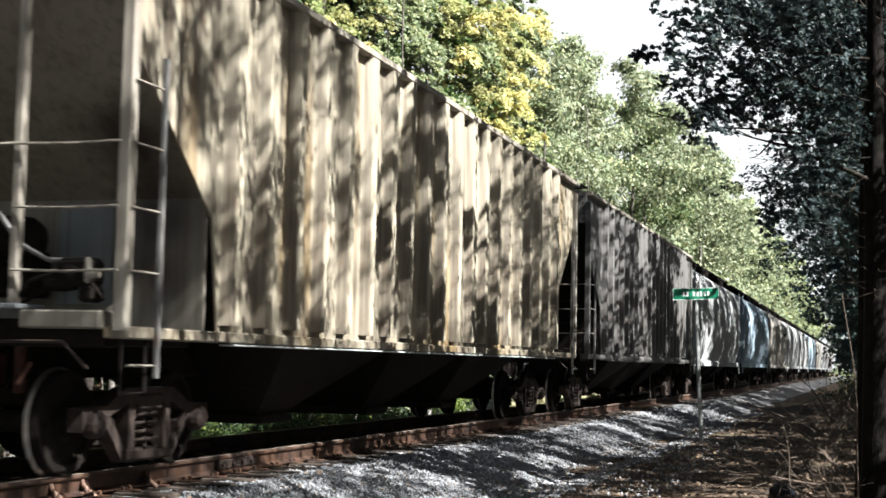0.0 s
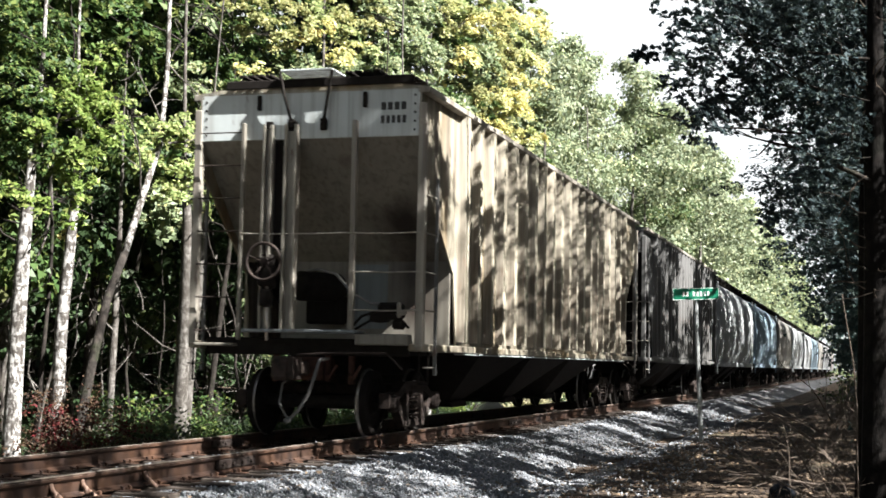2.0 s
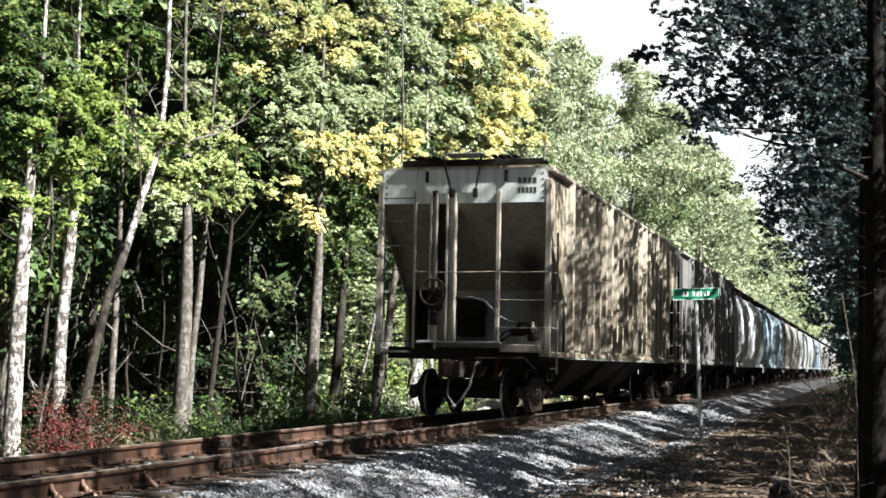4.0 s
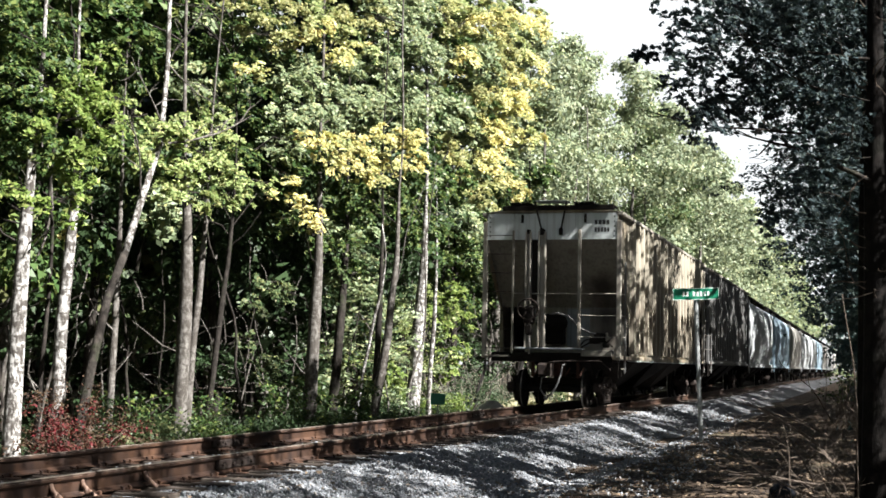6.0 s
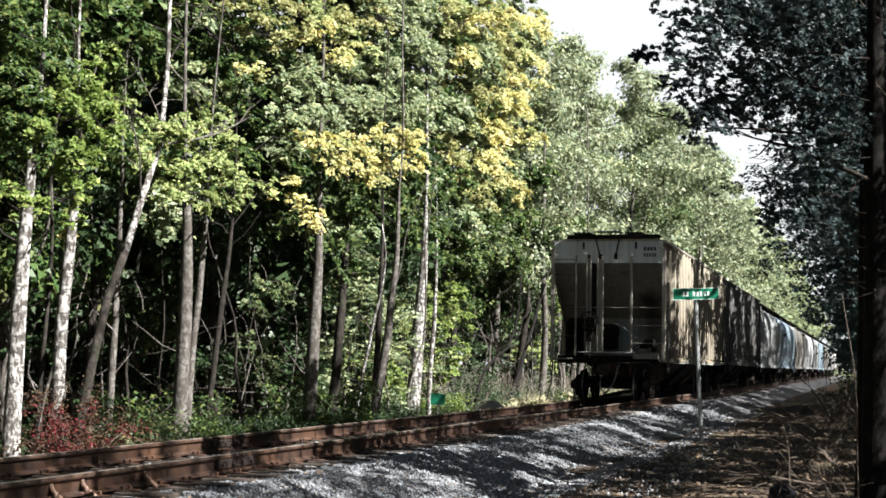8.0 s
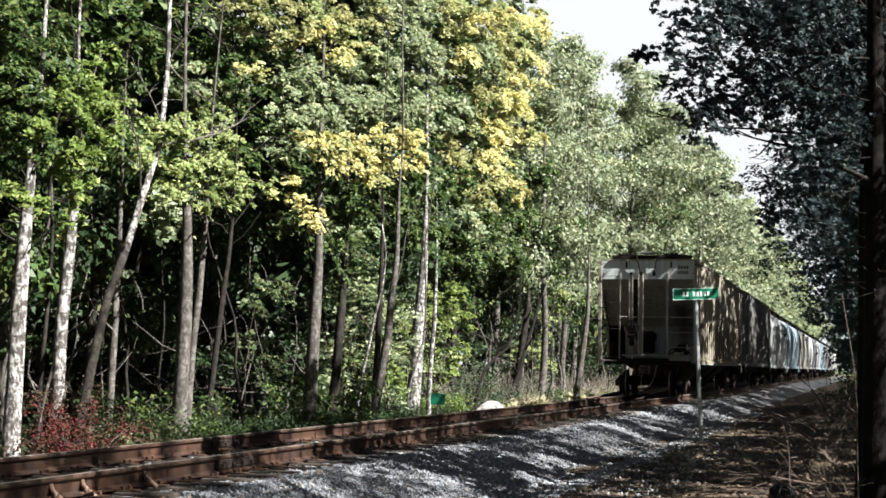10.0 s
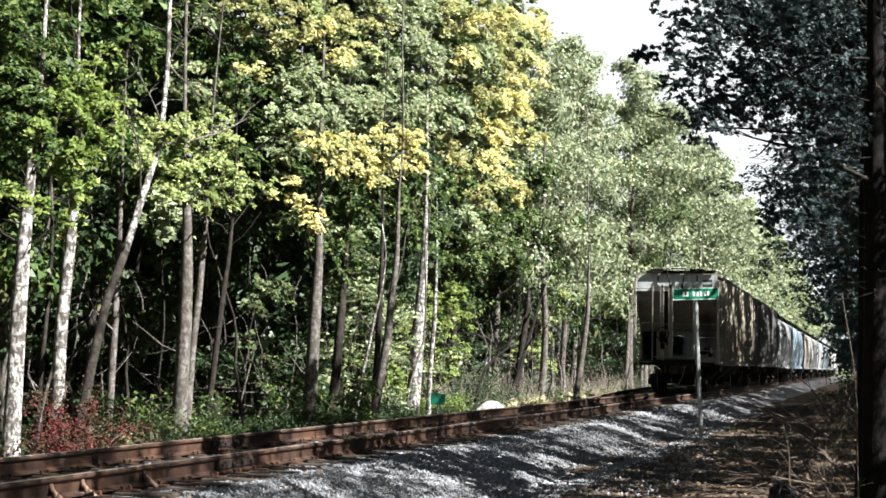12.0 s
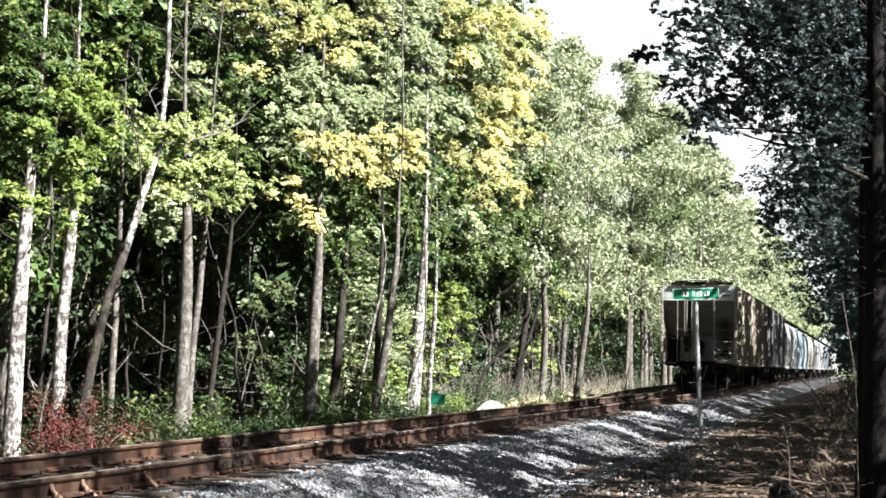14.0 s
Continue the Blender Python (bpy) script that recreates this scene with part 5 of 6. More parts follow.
def add_coupler(car, end):
    """Knuckle coupler, uncoupling lever and air hose at one end (-1: rear, 1: front)."""
    e = end
    c = Shape()
    c.box(-0.09, 0.09, *sorted((e * (HALF - 0.6), e * (HALF + 0.42))), 0.76, 0.94, 0.03)
    c.box(-0.17, 0.10, *sorted((e * (HALF + 0.36), e * (HALF + 0.62))), 0.70, 1.0, 0.05)
    c.prism([(0.06, e * (HALF + 0.40)), (0.20, e * (HALF + 0.48)), (0.16, e * (HALF + 0.66)), (0.06, e * (HALF + 0.60))], 0.72, 0.99, 2)
    part("coupler", c, M_TRUCK, car, "rusty knuckle coupler")
    h = Shape()
    y = e * (HALF + 0.30)
    h.tube([(0.36 * 1, y - e * 0.3, 0.98), (0.36, y, 0.96), (0.345, y + e * 0.08, 0.80), (0.28, y + e * 0.12, 0.55), (0.16, y + e * 0.14, 0.34), (0.03, y + e * 0.14, 0.22)], 0.021, 8)
    h.tube([(0.05, y + e * 0.14, 0.23), (-0.02, y + e * 0.15, 0.19)], 0.036, 8)
    part("air_hose", h, M_RUBBER, car, "hanging grey air hose", True)
    lv = Shape()
    lv.tube([(0.05, y, 1.02), (0.5, y - e * 0.05, 1.05), (1.2, y - e * 0.1, 1.06), (1.42, y - e * 0.1, 0.86)], 0.014, 6)
    part("uncoupling_lever", lv, M_TRUCK, car)


def bay(y, w, top, bottom, mouth):
    """One hopper bay: slopes down from the body to a narrow outlet."""
    s = Shape()
    a, b = w / 2, mouth / 2
    x0, x1 = 1.45, 0.55
    verts = [(-x0, y - a, top), (x0, y - a, top), (x0, y + a, top), (-x0, y + a, top), (-x1, y - b, bottom), (x1, y - b, bottom), (x1, y + b, bottom), (-x1, y + b, bottom)]
    s.add(verts, [(0, 1, 5, 4), (1, 2, 6, 5), (2, 3, 7, 6), (3, 0, 4, 7), (4, 5, 6, 7), (0, 1, 2, 3)])
    s.box(-0.62, 0.62, y - b - 0.05, y + b + 0.05, bottom - 0.10, bottom, 0.02)
    return s


def ribbed_hopper(paint, end_paint, band, meshes, label, detail=True, belly=None, web=None):
    """A covered hopper wagon with posts outside its flat sides. Its origin: on the rail tops, under its middle."""
    car = empty("hopper_wagon")
    tagged(car, label, "freight wagon", "wagons of the freight train")
    belly = belly or M_STEEL
    post_paint = M_POST if detail else paint
    W, TOP, SILL = 1.52, 4.42, 1.14
    cut = [(0.0, 3.45), (1.55, 2.15), (1.72, SILL)]
    outline = [(-HALF, TOP)] + [(-HALF + d, z) for d, z in cut] + [(HALF - d, z) for d, z in cut[::-1]] + [(HALF, TOP)]
    rib = Shape()
    rib.prism([(0.0, -0.14), (0.10, -0.09), (0.10, 0.09), (0.0, 0.14)], SILL + 0.10, TOP - 0.075, 2)
    rib_mesh = rib.mesh("rib", paint)
    for s in (-1, 1):
        sh = Shape().prism(outline, s * (W - 0.012), s * (W + 0.012))
        side = part("side_panel", sh, web or paint, car)
        posts = 20
        for k in range(posts):
            y = -HALF + 1.86 + (2 * HALF - 3.72) * k / (posts - 1)
            r = part("rib", rib_mesh, None, side)
            r.matrix_basis = pose(s * (W + 0.012), y, 0, 0, 0, 0 if s > 0 else 180)
        part("top_rail", Shape().box(*sorted((s * (W - 0.05), s * (W + 0.118))), -HALF, HALF, TOP - 0.075, TOP + 0.01, 0.012), M_POST, car)
        part("side_sill", Shape().box(*sorted((s * (W - 0.10), s * (W + 0.085))), -HALF, HALF, SILL - 0.05, SILL + 0.045, 0.012), web or paint, car)
        # thin flange in the band colour; its paleness stands for a sunlit edge
        rail = Shape()
        rail.box(*sorted((s * (W - 0.06), s * (W + 0.10))), -HALF + 1.9, HALF - 1.9, SILL - 0.075, SILL - 0.06, 0.004)
        part("sill_flange", rail, band, car)
    roof = Shape().prism([(-W - 0.05, TOP - 0.02), (-W - 0.05, TOP + 0.01), (-0.95, TOP + 0.09), (0.95, TOP + 0.09), (W + 0.05, TOP + 0.01), (W + 0.05, TOP - 0.02)], -HALF, HALF, 1)
    part("roof", roof, paint, car)
    for k in range(10):
        y0 = -HALF + 0.95 + k * (2 * HALF - 1.9) / 10
        part("hatch_cover", Shape().box(-0.30, 0.30, y0, y0 + 1.42, TOP + 0.14, TOP + 0.25, 0.03), end_paint, car)
    for s in (-1, 1):
        walkb = Shape()
        for k in range(4):
            x = s * 0.74 + (k - 1.5) * 0.125
            walkb.box(x - 0.045, x + 0.045, -HALF - 0.05, HALF + 0.05, TOP + 0.20, TOP + 0.235, 0.006)
        for k in range(12):
            y = -HALF + 0.2 + k * (2 * HALF - 0.4) / 11
            walkb.box(s * 0.74 - 0.26, s * 0.74 + 0.26, y - 0.03, y + 0.03, TOP + 0.12, TOP + 0.20, 0.006)
        part("running_board", walkb, M_STEEL, car, "dark roof walkway")
    for e in (-1, 1):
        y = e * HALF

        def span(a, b, e=e):
            """Two planes at distances a and b inward from the end."""
            return sorted((e * (HALF - a), e * (HALF - b)))
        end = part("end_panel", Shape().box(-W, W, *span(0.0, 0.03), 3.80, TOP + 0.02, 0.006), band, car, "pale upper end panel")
        slope = Shape()
        z0, z1, d1 = 3.80, 2.32, 1.50
        slope.prism([(e * (HALF - 0.02), z0), (e * (HALF - d1), z1), (e * (HALF - d1 - 0.03), z1), (e * (HALF - 0.06), z0)], -W + 0.015, W - 0.015)
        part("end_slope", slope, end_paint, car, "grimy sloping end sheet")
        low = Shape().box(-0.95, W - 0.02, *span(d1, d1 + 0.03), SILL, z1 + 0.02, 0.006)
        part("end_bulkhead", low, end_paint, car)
        part("end_floor", Shape().box(-1.35, 1.35, *span(0.15, d1 + 0.05), SILL - 0.10, SILL - 0.02, 0.01), M_STEEL, car)
        cross = Shape().box(-1.14, 1.44, *sorted((e * (HALF + 0.07), e * (HALF + 0.03))), TOP + 0.045, TOP + 0.15, 0.008)
        cross = part("crossover_board", cross, M_STEEL, car, "dark roof walkway")
        for k in range(4):
            yy = HALF + 0.02 - k * 0.16
            part("slat", Shape().box(-1.12, 1.42, *sorted((e * yy, e * (yy - 0.11))), TOP + 0.13, TOP + 0.165, 0.006), M_STEEL, cross)
        step = Shape()
        for k in range(4):
            yy = HALF + 0.12 - k * 0.13
            step.box(-0.36, 0.36, *sorted((e * yy, e * (yy - 0.09))), TOP + 0.245, TOP + 0.27, 0.005)
        part("roof_step", step, band, car)
        for x in (-0.36, 0.36):
            br = Shape().tube([(x * 1.0, y + e * 0.12, TOP + 0.24), (x * 0.85, y + e * 0.10, TOP - 0.05), (x * 0.62, y + e * 0.03, TOP - 0.40)], 0.022, 6)
            br.box(x * 0.62 - 0.045, x * 0.62 + 0.045, *sorted((y, y + e * 0.05)), TOP - 0.52, TOP - 0.36, 0.01)
            part("walkway_bracket", br, M_STEEL, car)
        for s in (-1, 1):
            for k in range(5):
                part("bolt", Shape().lathe([(0.0, 0.009), (0.014, 0.007), (0.018, 0.0), (0.0, 0.0)], 6, pose(s * (W - 0.075), y, TOP - 0.10 - 0.11 * k, 0, 0, 90 * e), closed=False), M_STEEL, end)
        for x in (-0.68, 0.78):
            part("bracket", Shape().box(x - 0.028, x + 0.028, *sorted((y, y + e * 0.04)), TOP - 0.24, TOP - 0.04, 0.008), M_STEEL, car)
        for s in (-1, 1):
            part("corner_post", Shape().box(*sorted((s * (W - 0.02), s * (W + 0.085))), *span(-0.012, 0.09), SILL, TOP - 0.2, 0.01), post_paint, car)
        m = -e          # the posts of the rear end run from the brake side
        for x, w, zt in ((-0.52, 0.13, 3.98), (-0.20, 0.17, 3.98)):
            a, b, inner, web_y, lip = m * x - w / 2, m * x + w / 2, e * (HALF - 0.03), e * (HALF + 0.03), e * (HALF + 0.10)
            ps = Shape().prism([(a, inner), (b, inner), (b, lip), (b - 0.03, lip), (b - 0.03, web_y), (a + 0.03, web_y), (a + 0.03, lip), (a, lip)], 1.30, zt, 2)
            post = part("end_post", ps, post_paint, car)
            part("post_cap", Shape().box(m * x - w / 2 + 0.02, m * x + w / 2 - 0.02, *span(-0.07, 0.0), zt - 0.05, zt + 0.05, 0.012), M_STEEL, post)
        ps = Shape().box(m * 0.66 - 0.035, m * 0.66 + 0.035, *span(-0.06, 0.02), 1.30, 4.02, 0.01)
        part("end_post", ps, post_paint, car)
        ladder = part("end_ladder", Shape().box(m * -0.88 - 0.025, m * -0.88 + 0.025, *span(-0.06, 0.0), 1.2, 4.02, 0.008), end_paint, car)
        for k in range(7):
            z = 1.32 + k * 0.43
            part("rung", Shape().tube([(m * -1.50, y + e * 0.05, z), (m * -0.88, y + e * 0.05, z)], 0.009, 6), M_TRUCK, ladder)
        for x0, x1, z in ((-0.88, 0.66, 2.57), (0.66, 1.56, 2.57), (0.66, 1.56, 2.08), (0.66, 1.56, 1.60)):
            part("grab_rail", Shape().tube([(m * x0, y + e * 0.08, z), (m * (x0 + x1) / 2, y + e * 0.085, z - 0.012), (m * x1, y + e * 0.08, z)], 0.0105, 6), M_POST, car)
        # side ladder round the corner
        for s in (-1, 1):
            lad = part("side_ladder", Shape().box(*sorted((s * (W + 0.085), s * (W + 0.125))), *span(0.44, 0.49), SILL - 0.35, 3.3, 0.006), M_PAINT_DARK, car)
            for z in (SILL - 0.25, 1.60, 2.08, 2.57, 3.05):
                part("rung", Shape().tube([(s * (W + 0.10), e * (HALF - 0.02), z), (s * (W + 0.10), e * (HALF - 0.47), z)], 0.0105, 6), M_POST, lad)
            st = Shape().tube([(s * (W + 0.03), e * (HALF - 0.05), SILL), (s * (W + 0.03), e * (HALF - 0.05), 0.68), (s * (W + 0.03), e * (HALF - 0.42), 0.68), (s * (W + 0.03), e * (HALF - 0.42), SILL)], 0.016, 6)
            part("stirrup_step", st, M_STEEL, car)
        part("brake_platform", Shape().box(*sorted((m * -0.80, m * 0.755)), *span(-0.14, 0.26), 1.30, 1.345, 0.012), M_PANEL, car, "pale grey end platform")
        part("end_sill", Shape().box(-1.40, 1.40, *span(0.10, 0.24), 1.02, 1.235, 0.015), M_STEEL, car)
        part("sill_box", Shape().box(*sorted((m * 0.72, m * 1.42)), *span(-0.05, 0.16), 1.16, 1.30, 0.015), end_paint, car)
        part("corner_step", Shape().box(*sorted((m * -1.50, m * -0.95)), *span(-0.06, 0.20), 1.12, 1.16, 0.01), end_paint, car)
        # dark plate added between the posts, standing in for the deep shadow there
        part("post_recess", Shape().box(*sorted((m * -0.45, m * -0.29)), *span(0.0, 0.05), 2.36, 3.79, 0.006), M_STEEL, car)
        part("inner_plate", Shape().box(*sorted((m * 0.08, m * 0.62)), *span(d1 - 0.012, d1 - 0.002), 1.40, 2.28, 0.003), M_PANEL, car)
        if detail and e < 0:
            for x in (-0.42, -0.16, 0.30, 0.62):
                hang = Shape().box(x - 0.035, x + 0.035, y + 0.12, y + 0.20, 0.72 - 0.1 * abs(x), 1.06, 0.012)
                hang.tube([(x, y + 0.1, 0.80), (x + 0.08, y + 0.02, 0.74), (x + 0.16, y + 0.06, 0.90)], 0.02, 6)
                part("brake_hanger", hang, M_RUST, car, "rust-red brake hanger")
            part("draft_gear", Shape().box(-0.26, 0.26, y + 0.05, y + 0.55, 0.70, 1.0, 0.04), M_RUST, car)
            hose = Shape().tube([(0.02, y - 0.2, 0.80), (-0.10, y - 0.36, 0.66), (-0.12, y - 0.40, 0.42), (-0.02, y - 0.42, 0.26), (0.06, y - 0.44, 0.22)], 0.016, 6)
            part("air_hose", hose, M_RUBBER, car, "thin hanging air hose", True)
            wheel = Shape()
            ring = [(-0.48 + 0.235 * math.cos(a), y - 0.20, 2.20 + 0.235 * math.sin(a)) for a in (2 * math.pi * k / 28 for k in range(29))]
            wheel.tube(ring, 0.020, 6, False)
            for k in range(5):
                a = 2 * math.pi * k / 5 + 0.3
                wheel.tube([(-0.48, y - 0.16, 2.20), (-0.48 + 0.12 * math.cos(a), y - 0.165, 2.20 + 0.12 * math.sin(a)), (-0.48 + 0.235 * math.cos(a), y - 0.20, 2.20 + 0.235 * math.sin(a))], 0.014, 6)
            wheel.lathe([(0.0, -0.03), (0.05, -0.03), (0.05, 0.04), (0.0, 0.05)], 14, pose(-0.48, y - 0.15, 2.20, 0, 0, 90), closed=False)
            part("brake_wheel", wheel, M_TRUCK, car, "worn round hand-brake wheel", True)
            gear = Shape().box(-0.62, -0.36, y - 0.12, y + 0.05, 1.86, 2.30, 0.05)
            gear.box(-0.57, -0.41, y - 0.13, y + 0.02, 1.62, 1.86, 0.03)
            part("brake_gear", gear, M_STEEL, car)
            part("brake_chain", Shape().tube([(-0.47, y - 0.08, 1.64), (-0.46, y - 0.09, 1.45), (-0.47, y - 0.06, 1.2)], 0.022, 6), M_BRIGHT, car)
            pipe = Shape()
            pipe.tube([(-0.1, y + 0.4, 2.12), (0.12, y + 0.2, 2.13), (0.40, y + 0.1, 2.06), (0.66, y + 0.05, 1.80), (0.92, y + 0.02, 1.68), (1.25, y + 0.05, 1.68)], 0.02, 6)
            part("brake_pipe", pipe, M_RUBBER, car, "", True)
            pipe = Shape()
            pipe.tube([(0.60, y + 0.02, 1.32), (0.80, y - 0.02, 1.52), (1.05, y, 1.60), (1.30, y + 0.02, 1.50), (1.42, y, 1.38)], 0.018, 6)
            pipe.tube([(0.66, y + 0.06, 1.34), (0.95, y + 0.04, 1.50), (1.25, y + 0.04, 1.62)], 0.016, 6)
            part("brake_pipe", pipe, M_STEEL, car, "", True)
            valve = Shape().box(1.0, 1.32, y - 0.02, y + 0.20, 1.48, 1.70, 0.04)
            valve.box(1.08, 1.20, y - 0.06, y + 0.0, 1.53, 1.64, 0.03).box(1.20, 1.34, y - 0.03, y + 0.16, 1.36, 1.48, 0.03)
            valve.lathe([(0.0, -0.12), (0.07, -0.12), (0.08, 0.0), (0.07, 0.12), (0.0, 0.12)], 12, pose(1.02, y + 0.06, 1.52), closed=False)
            part("brake_valve", valve, M_STEEL, car)
            cock = Shape().box(1.28, 1.335, y - 0.08, y - 0.03, 1.50, 1.70, 0.02)
            cock.lathe([(0.0, -0.05), (0.03, -0.05), (0.036, 0.0), (0.03, 0.05), (0.0, 0.05)], 12, pose(1.35, y - 0.06, 1.57), closed=False)
            part("angle_cock", cock, M_POST, car, "pale worn angle cock")
            cyl = Shape().lathe([(0.0, -0.42), (0.16, -0.40), (0.20, -0.34), (0.20, 0.30), (0.15, 0.38), (0.0, 0.40)], 20, pose(-0.16, y + 0.95, 1.94, 0, 0, 62), closed=False)
            cyl.box(-0.42, 0.06, y + 1.1, y + 1.45, 1.45, 1.85, 0.03)
            part("brake_cylinder", cyl, M_STEEL, car)
            # stencilled marks, as plain bars
            for z, x0, n in ((4.14, 0.98, 4), (3.97, 0.98, 5)):
                for k in range(n):
                    w = 0.36 / n
                    part("stencil_mark", Shape().box(x0 + k * w + 0.012, x0 + (k + 1) * w - 0.012, y - 0.004, y + 0.002, z, z + 0.10, 0.001), M_BLACK, end)
        add_coupler(car, e)
    part("centre_sill", Shape().box(-0.22, 0.22, -HALF + 0.1, HALF - 0.1, 0.76, 1.10, 0.02), M_STEEL, car)
    for y in (-3.35, 0.0, 3.35):
        part("hopper_bay", bay(y, 3.30, SILL + 0.02, 0.36, 0.75), belly, car)
    for y in (-7.05, 7.05):
        slope = Shape()
        e = 1 if y > 0 else -1
        slope.prism([(e * 7.0, 2.35), (e * 5.02, SILL), (e * 4.95, SILL), (e * 6.9, 2.35)], -1.4, 1.4)
        part("floor_slope", slope, belly, car)
        add_truck(car, y, meshes)
    return car


def curved_hopper(paint, meshes, label):
    """A covered hopper wagon with smooth bulging sides."""
    car = empty("hopper_wagon")
    tagged(car, label, "freight wagon", "wagons of the freight train")
    half = [(0.0, 4.52), (0.55, 4.50), (0.98, 4.38), (1.30, 4.14), (1.50, 3.75), (1.57, 3.2), (1.58, 2.5), (1.54, 1.9), (1.44, 1.45), (1.36, 1.18)]
    section = [(-x, z) for x, z in half[:0:-1]] + half
    s = Shape()
    n = len(section)
    ys = [(-7.9, 0.985), (-7.85, 1.0), (7.85, 1.0), (7.9, 0.985)]
    verts = [(x * k, y, 1.18 + (z - 1.18) * k) for y, k in ys for x, z in section]
    faces = [(i * n + j, i * n + j + 1, (i + 1) * n + j + 1, (i + 1) * n + j) for i in range(len(ys) - 1) for j in range(n - 1)]
    faces += [tuple(range(n)), tuple(range(3 * n, 4 * n))]
    body = part("body", s.add(verts, faces), paint, car, "bulging smooth body shell")
    body.data.shade_smooth()
    body.data.set_sharp_from_angle(angle=radians(35))
    for k in range(5):
        y = -7.0 + k * 3.5
        seam = Shape()
        sv = [(x * 1.006, yy, 1.18 + (z - 1.18) * 1.004) for yy in (y - 0.05, y + 0.05) for x, z in section]
        seam.add(sv, [(j, j + 1, n + j + 1, n + j) for j in range(n - 1)])
        part("body_seam", seam, paint, car)
    for e in (-1, 1):
        for x in (-1.3, -0.5, 0.5, 1.3):
            part("end_post", Shape().box(x - 0.05, x + 0.05, *sorted((e * 7.9, e * 8.0)), 1.15, 3.9, 0.01), paint, car)
        part("end_platform", Shape().box(-1.45, 1.45, *sorted((e * 7.9, e * HALF)), 1.05, 1.18, 0.015), M_STEEL, car)
        for s_ in (-1, 1):
            lad = part("side_ladder", Shape().box(s_ * 1.50 - 0.025, s_ * 1.50 + 0.025, e * 8.2 - 0.03, e * 8.2 + 0.03, 0.75, 4.2, 0.006), paint, car)
            for k in range(8):
                z = 0.9 + k * 0.43
                part("rung", Shape().tube([(s_ * 1.5, e * 8.2, z), (s_ * 1.5, e * 7.8, z)], 0.012, 6), paint, lad)
        add_coupler(car, e)
    for s_ in (-1, 1):
        part("side_sill", Shape().box(*sorted((s_ * 1.30, s_ * 1.50)), -8.3, 8.3, 1.02, 1.20, 0.015), paint, car)
        walkb = Shape()
        for k in range(3):
            x = s_ * 0.80 + (k - 1) * 0.15
            walkb.box(x - 0.06, x + 0.06, -8.2, 8.2, 4.66, 4.70, 0.006)
        for k in range(9):
            y = -7.8 + k * 1.95
            walkb.box(s_ * 0.80 - 0.22, s_ * 0.80 + 0.22, y - 0.03, y + 0.03, 4.42, 4.66, 0.006)
        part("running_board", walkb, M_STEEL, car, "dark roof walkway")
    for k in range(8):
        y = -6.6 + k * 1.89
        part("hatch_cover", Shape().lathe([(0.0, 0.16), (0.36, 0.14), (0.42, 0.08), (0.42, 0.0)], 18, pose(0, y, 4.5, 0, -90, 0), closed=False), paint, car)
    part("centre_sill", Shape().box(-0.22, 0.22, -HALF + 0.1, HALF - 0.1, 0.76, 1.10, 0.02), M_STEEL, car)
    for y in (-3.2, 0.0, 3.2):
        part("hopper_bay", bay(y, 3.1, 1.2, 0.40, 0.8), M_STEEL, car)
    for y in (-6.8, 6.8):
        add_truck(car, y, meshes)
    return car


TRAIN = []


def build_train():
    meshes = truck_meshes()
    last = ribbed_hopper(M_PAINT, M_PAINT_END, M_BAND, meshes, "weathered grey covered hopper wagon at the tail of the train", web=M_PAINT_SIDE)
    dark = ribbed_hopper(M_PAINT_DARK, M_STEEL, M_PAINT_DARK, meshes, "dark grey covered hopper wagon with ribbed sides", False)
    light = curved_hopper(M_PAINT_LIGHT, meshes, "light grey hopper wagon with smooth bulging sides")
    tan = curved_hopper(M_PAINT_TAN, meshes, "dusty tan hopper wagon with smooth bulging sides")
    blue = curved_hopper(M_PAINT_BLUE, meshes, "pale blue-grey hopper wagon with smooth bulging sides")
    TRAIN.extend([last, dark, light, blue, tan])
    for source in (light, light, blue, tan, light, light, tan):
        TRAIN.append(copy_thing(source, pose(0, 0, 0)))


# ---------------------------------------------------------------- street sign
def build_sign():
    x, y = SIGN_AT
    z0 = ground_z(x, y)
    sign = empty("street_sign", pose(x, y, z0, 0, -2.5, 17))
    tagged(sign, "green name sign on a thin galvanised post beside the track", "sign")
    post = Shape()
    post.prism([(-0.045, 0.012), (-0.038, 0.018), (-0.020, 0.015), (-0.014, -0.018), (0.014, -0.018), (0.020, 0.015), (0.038, 0.018), (0.045, 0.012), (0.026, 0.006), (0.018, -0.026), (-0.018, -0.026), (-0.026, 0.006)], -0.5, 2.98, 2)
    part("post", post, M_GALV, sign, "galvanised channel post")
    board = part("sign_board", Shape().box(-0.48, 0.48, -0.032, -0.028, 2.90, 3.145, 0.001), M_SIGN, sign, "green sheet with a pale border")
    bd = Shape()
    for a in ((-0.475, 0.475, 2.905, 2.914), (-0.475, 0.475, 3.131, 3.14), (-0.475, -0.466, 2.914, 3.131), (0.466, 0.475, 2.914, 3.131)):
        bd.box(a[0], a[1], -0.0345, -0.0315, a[2], a[3], 0.0005)
    part("border", bd, M_WHITE, board)
    for x0, n in ((-0.27, 2), (-0.06, 5)):
        for k in range(n):
            part("letter_bar", Shape().box(x0 + k * 0.073, x0 + k * 0.073 + 0.047, -0.0345, -0.0315, 2.975, 3.070, 0.0005), M_WHITE, board)


# ---------------------------------------------------------------- undergrowth
SHRUBS = {}


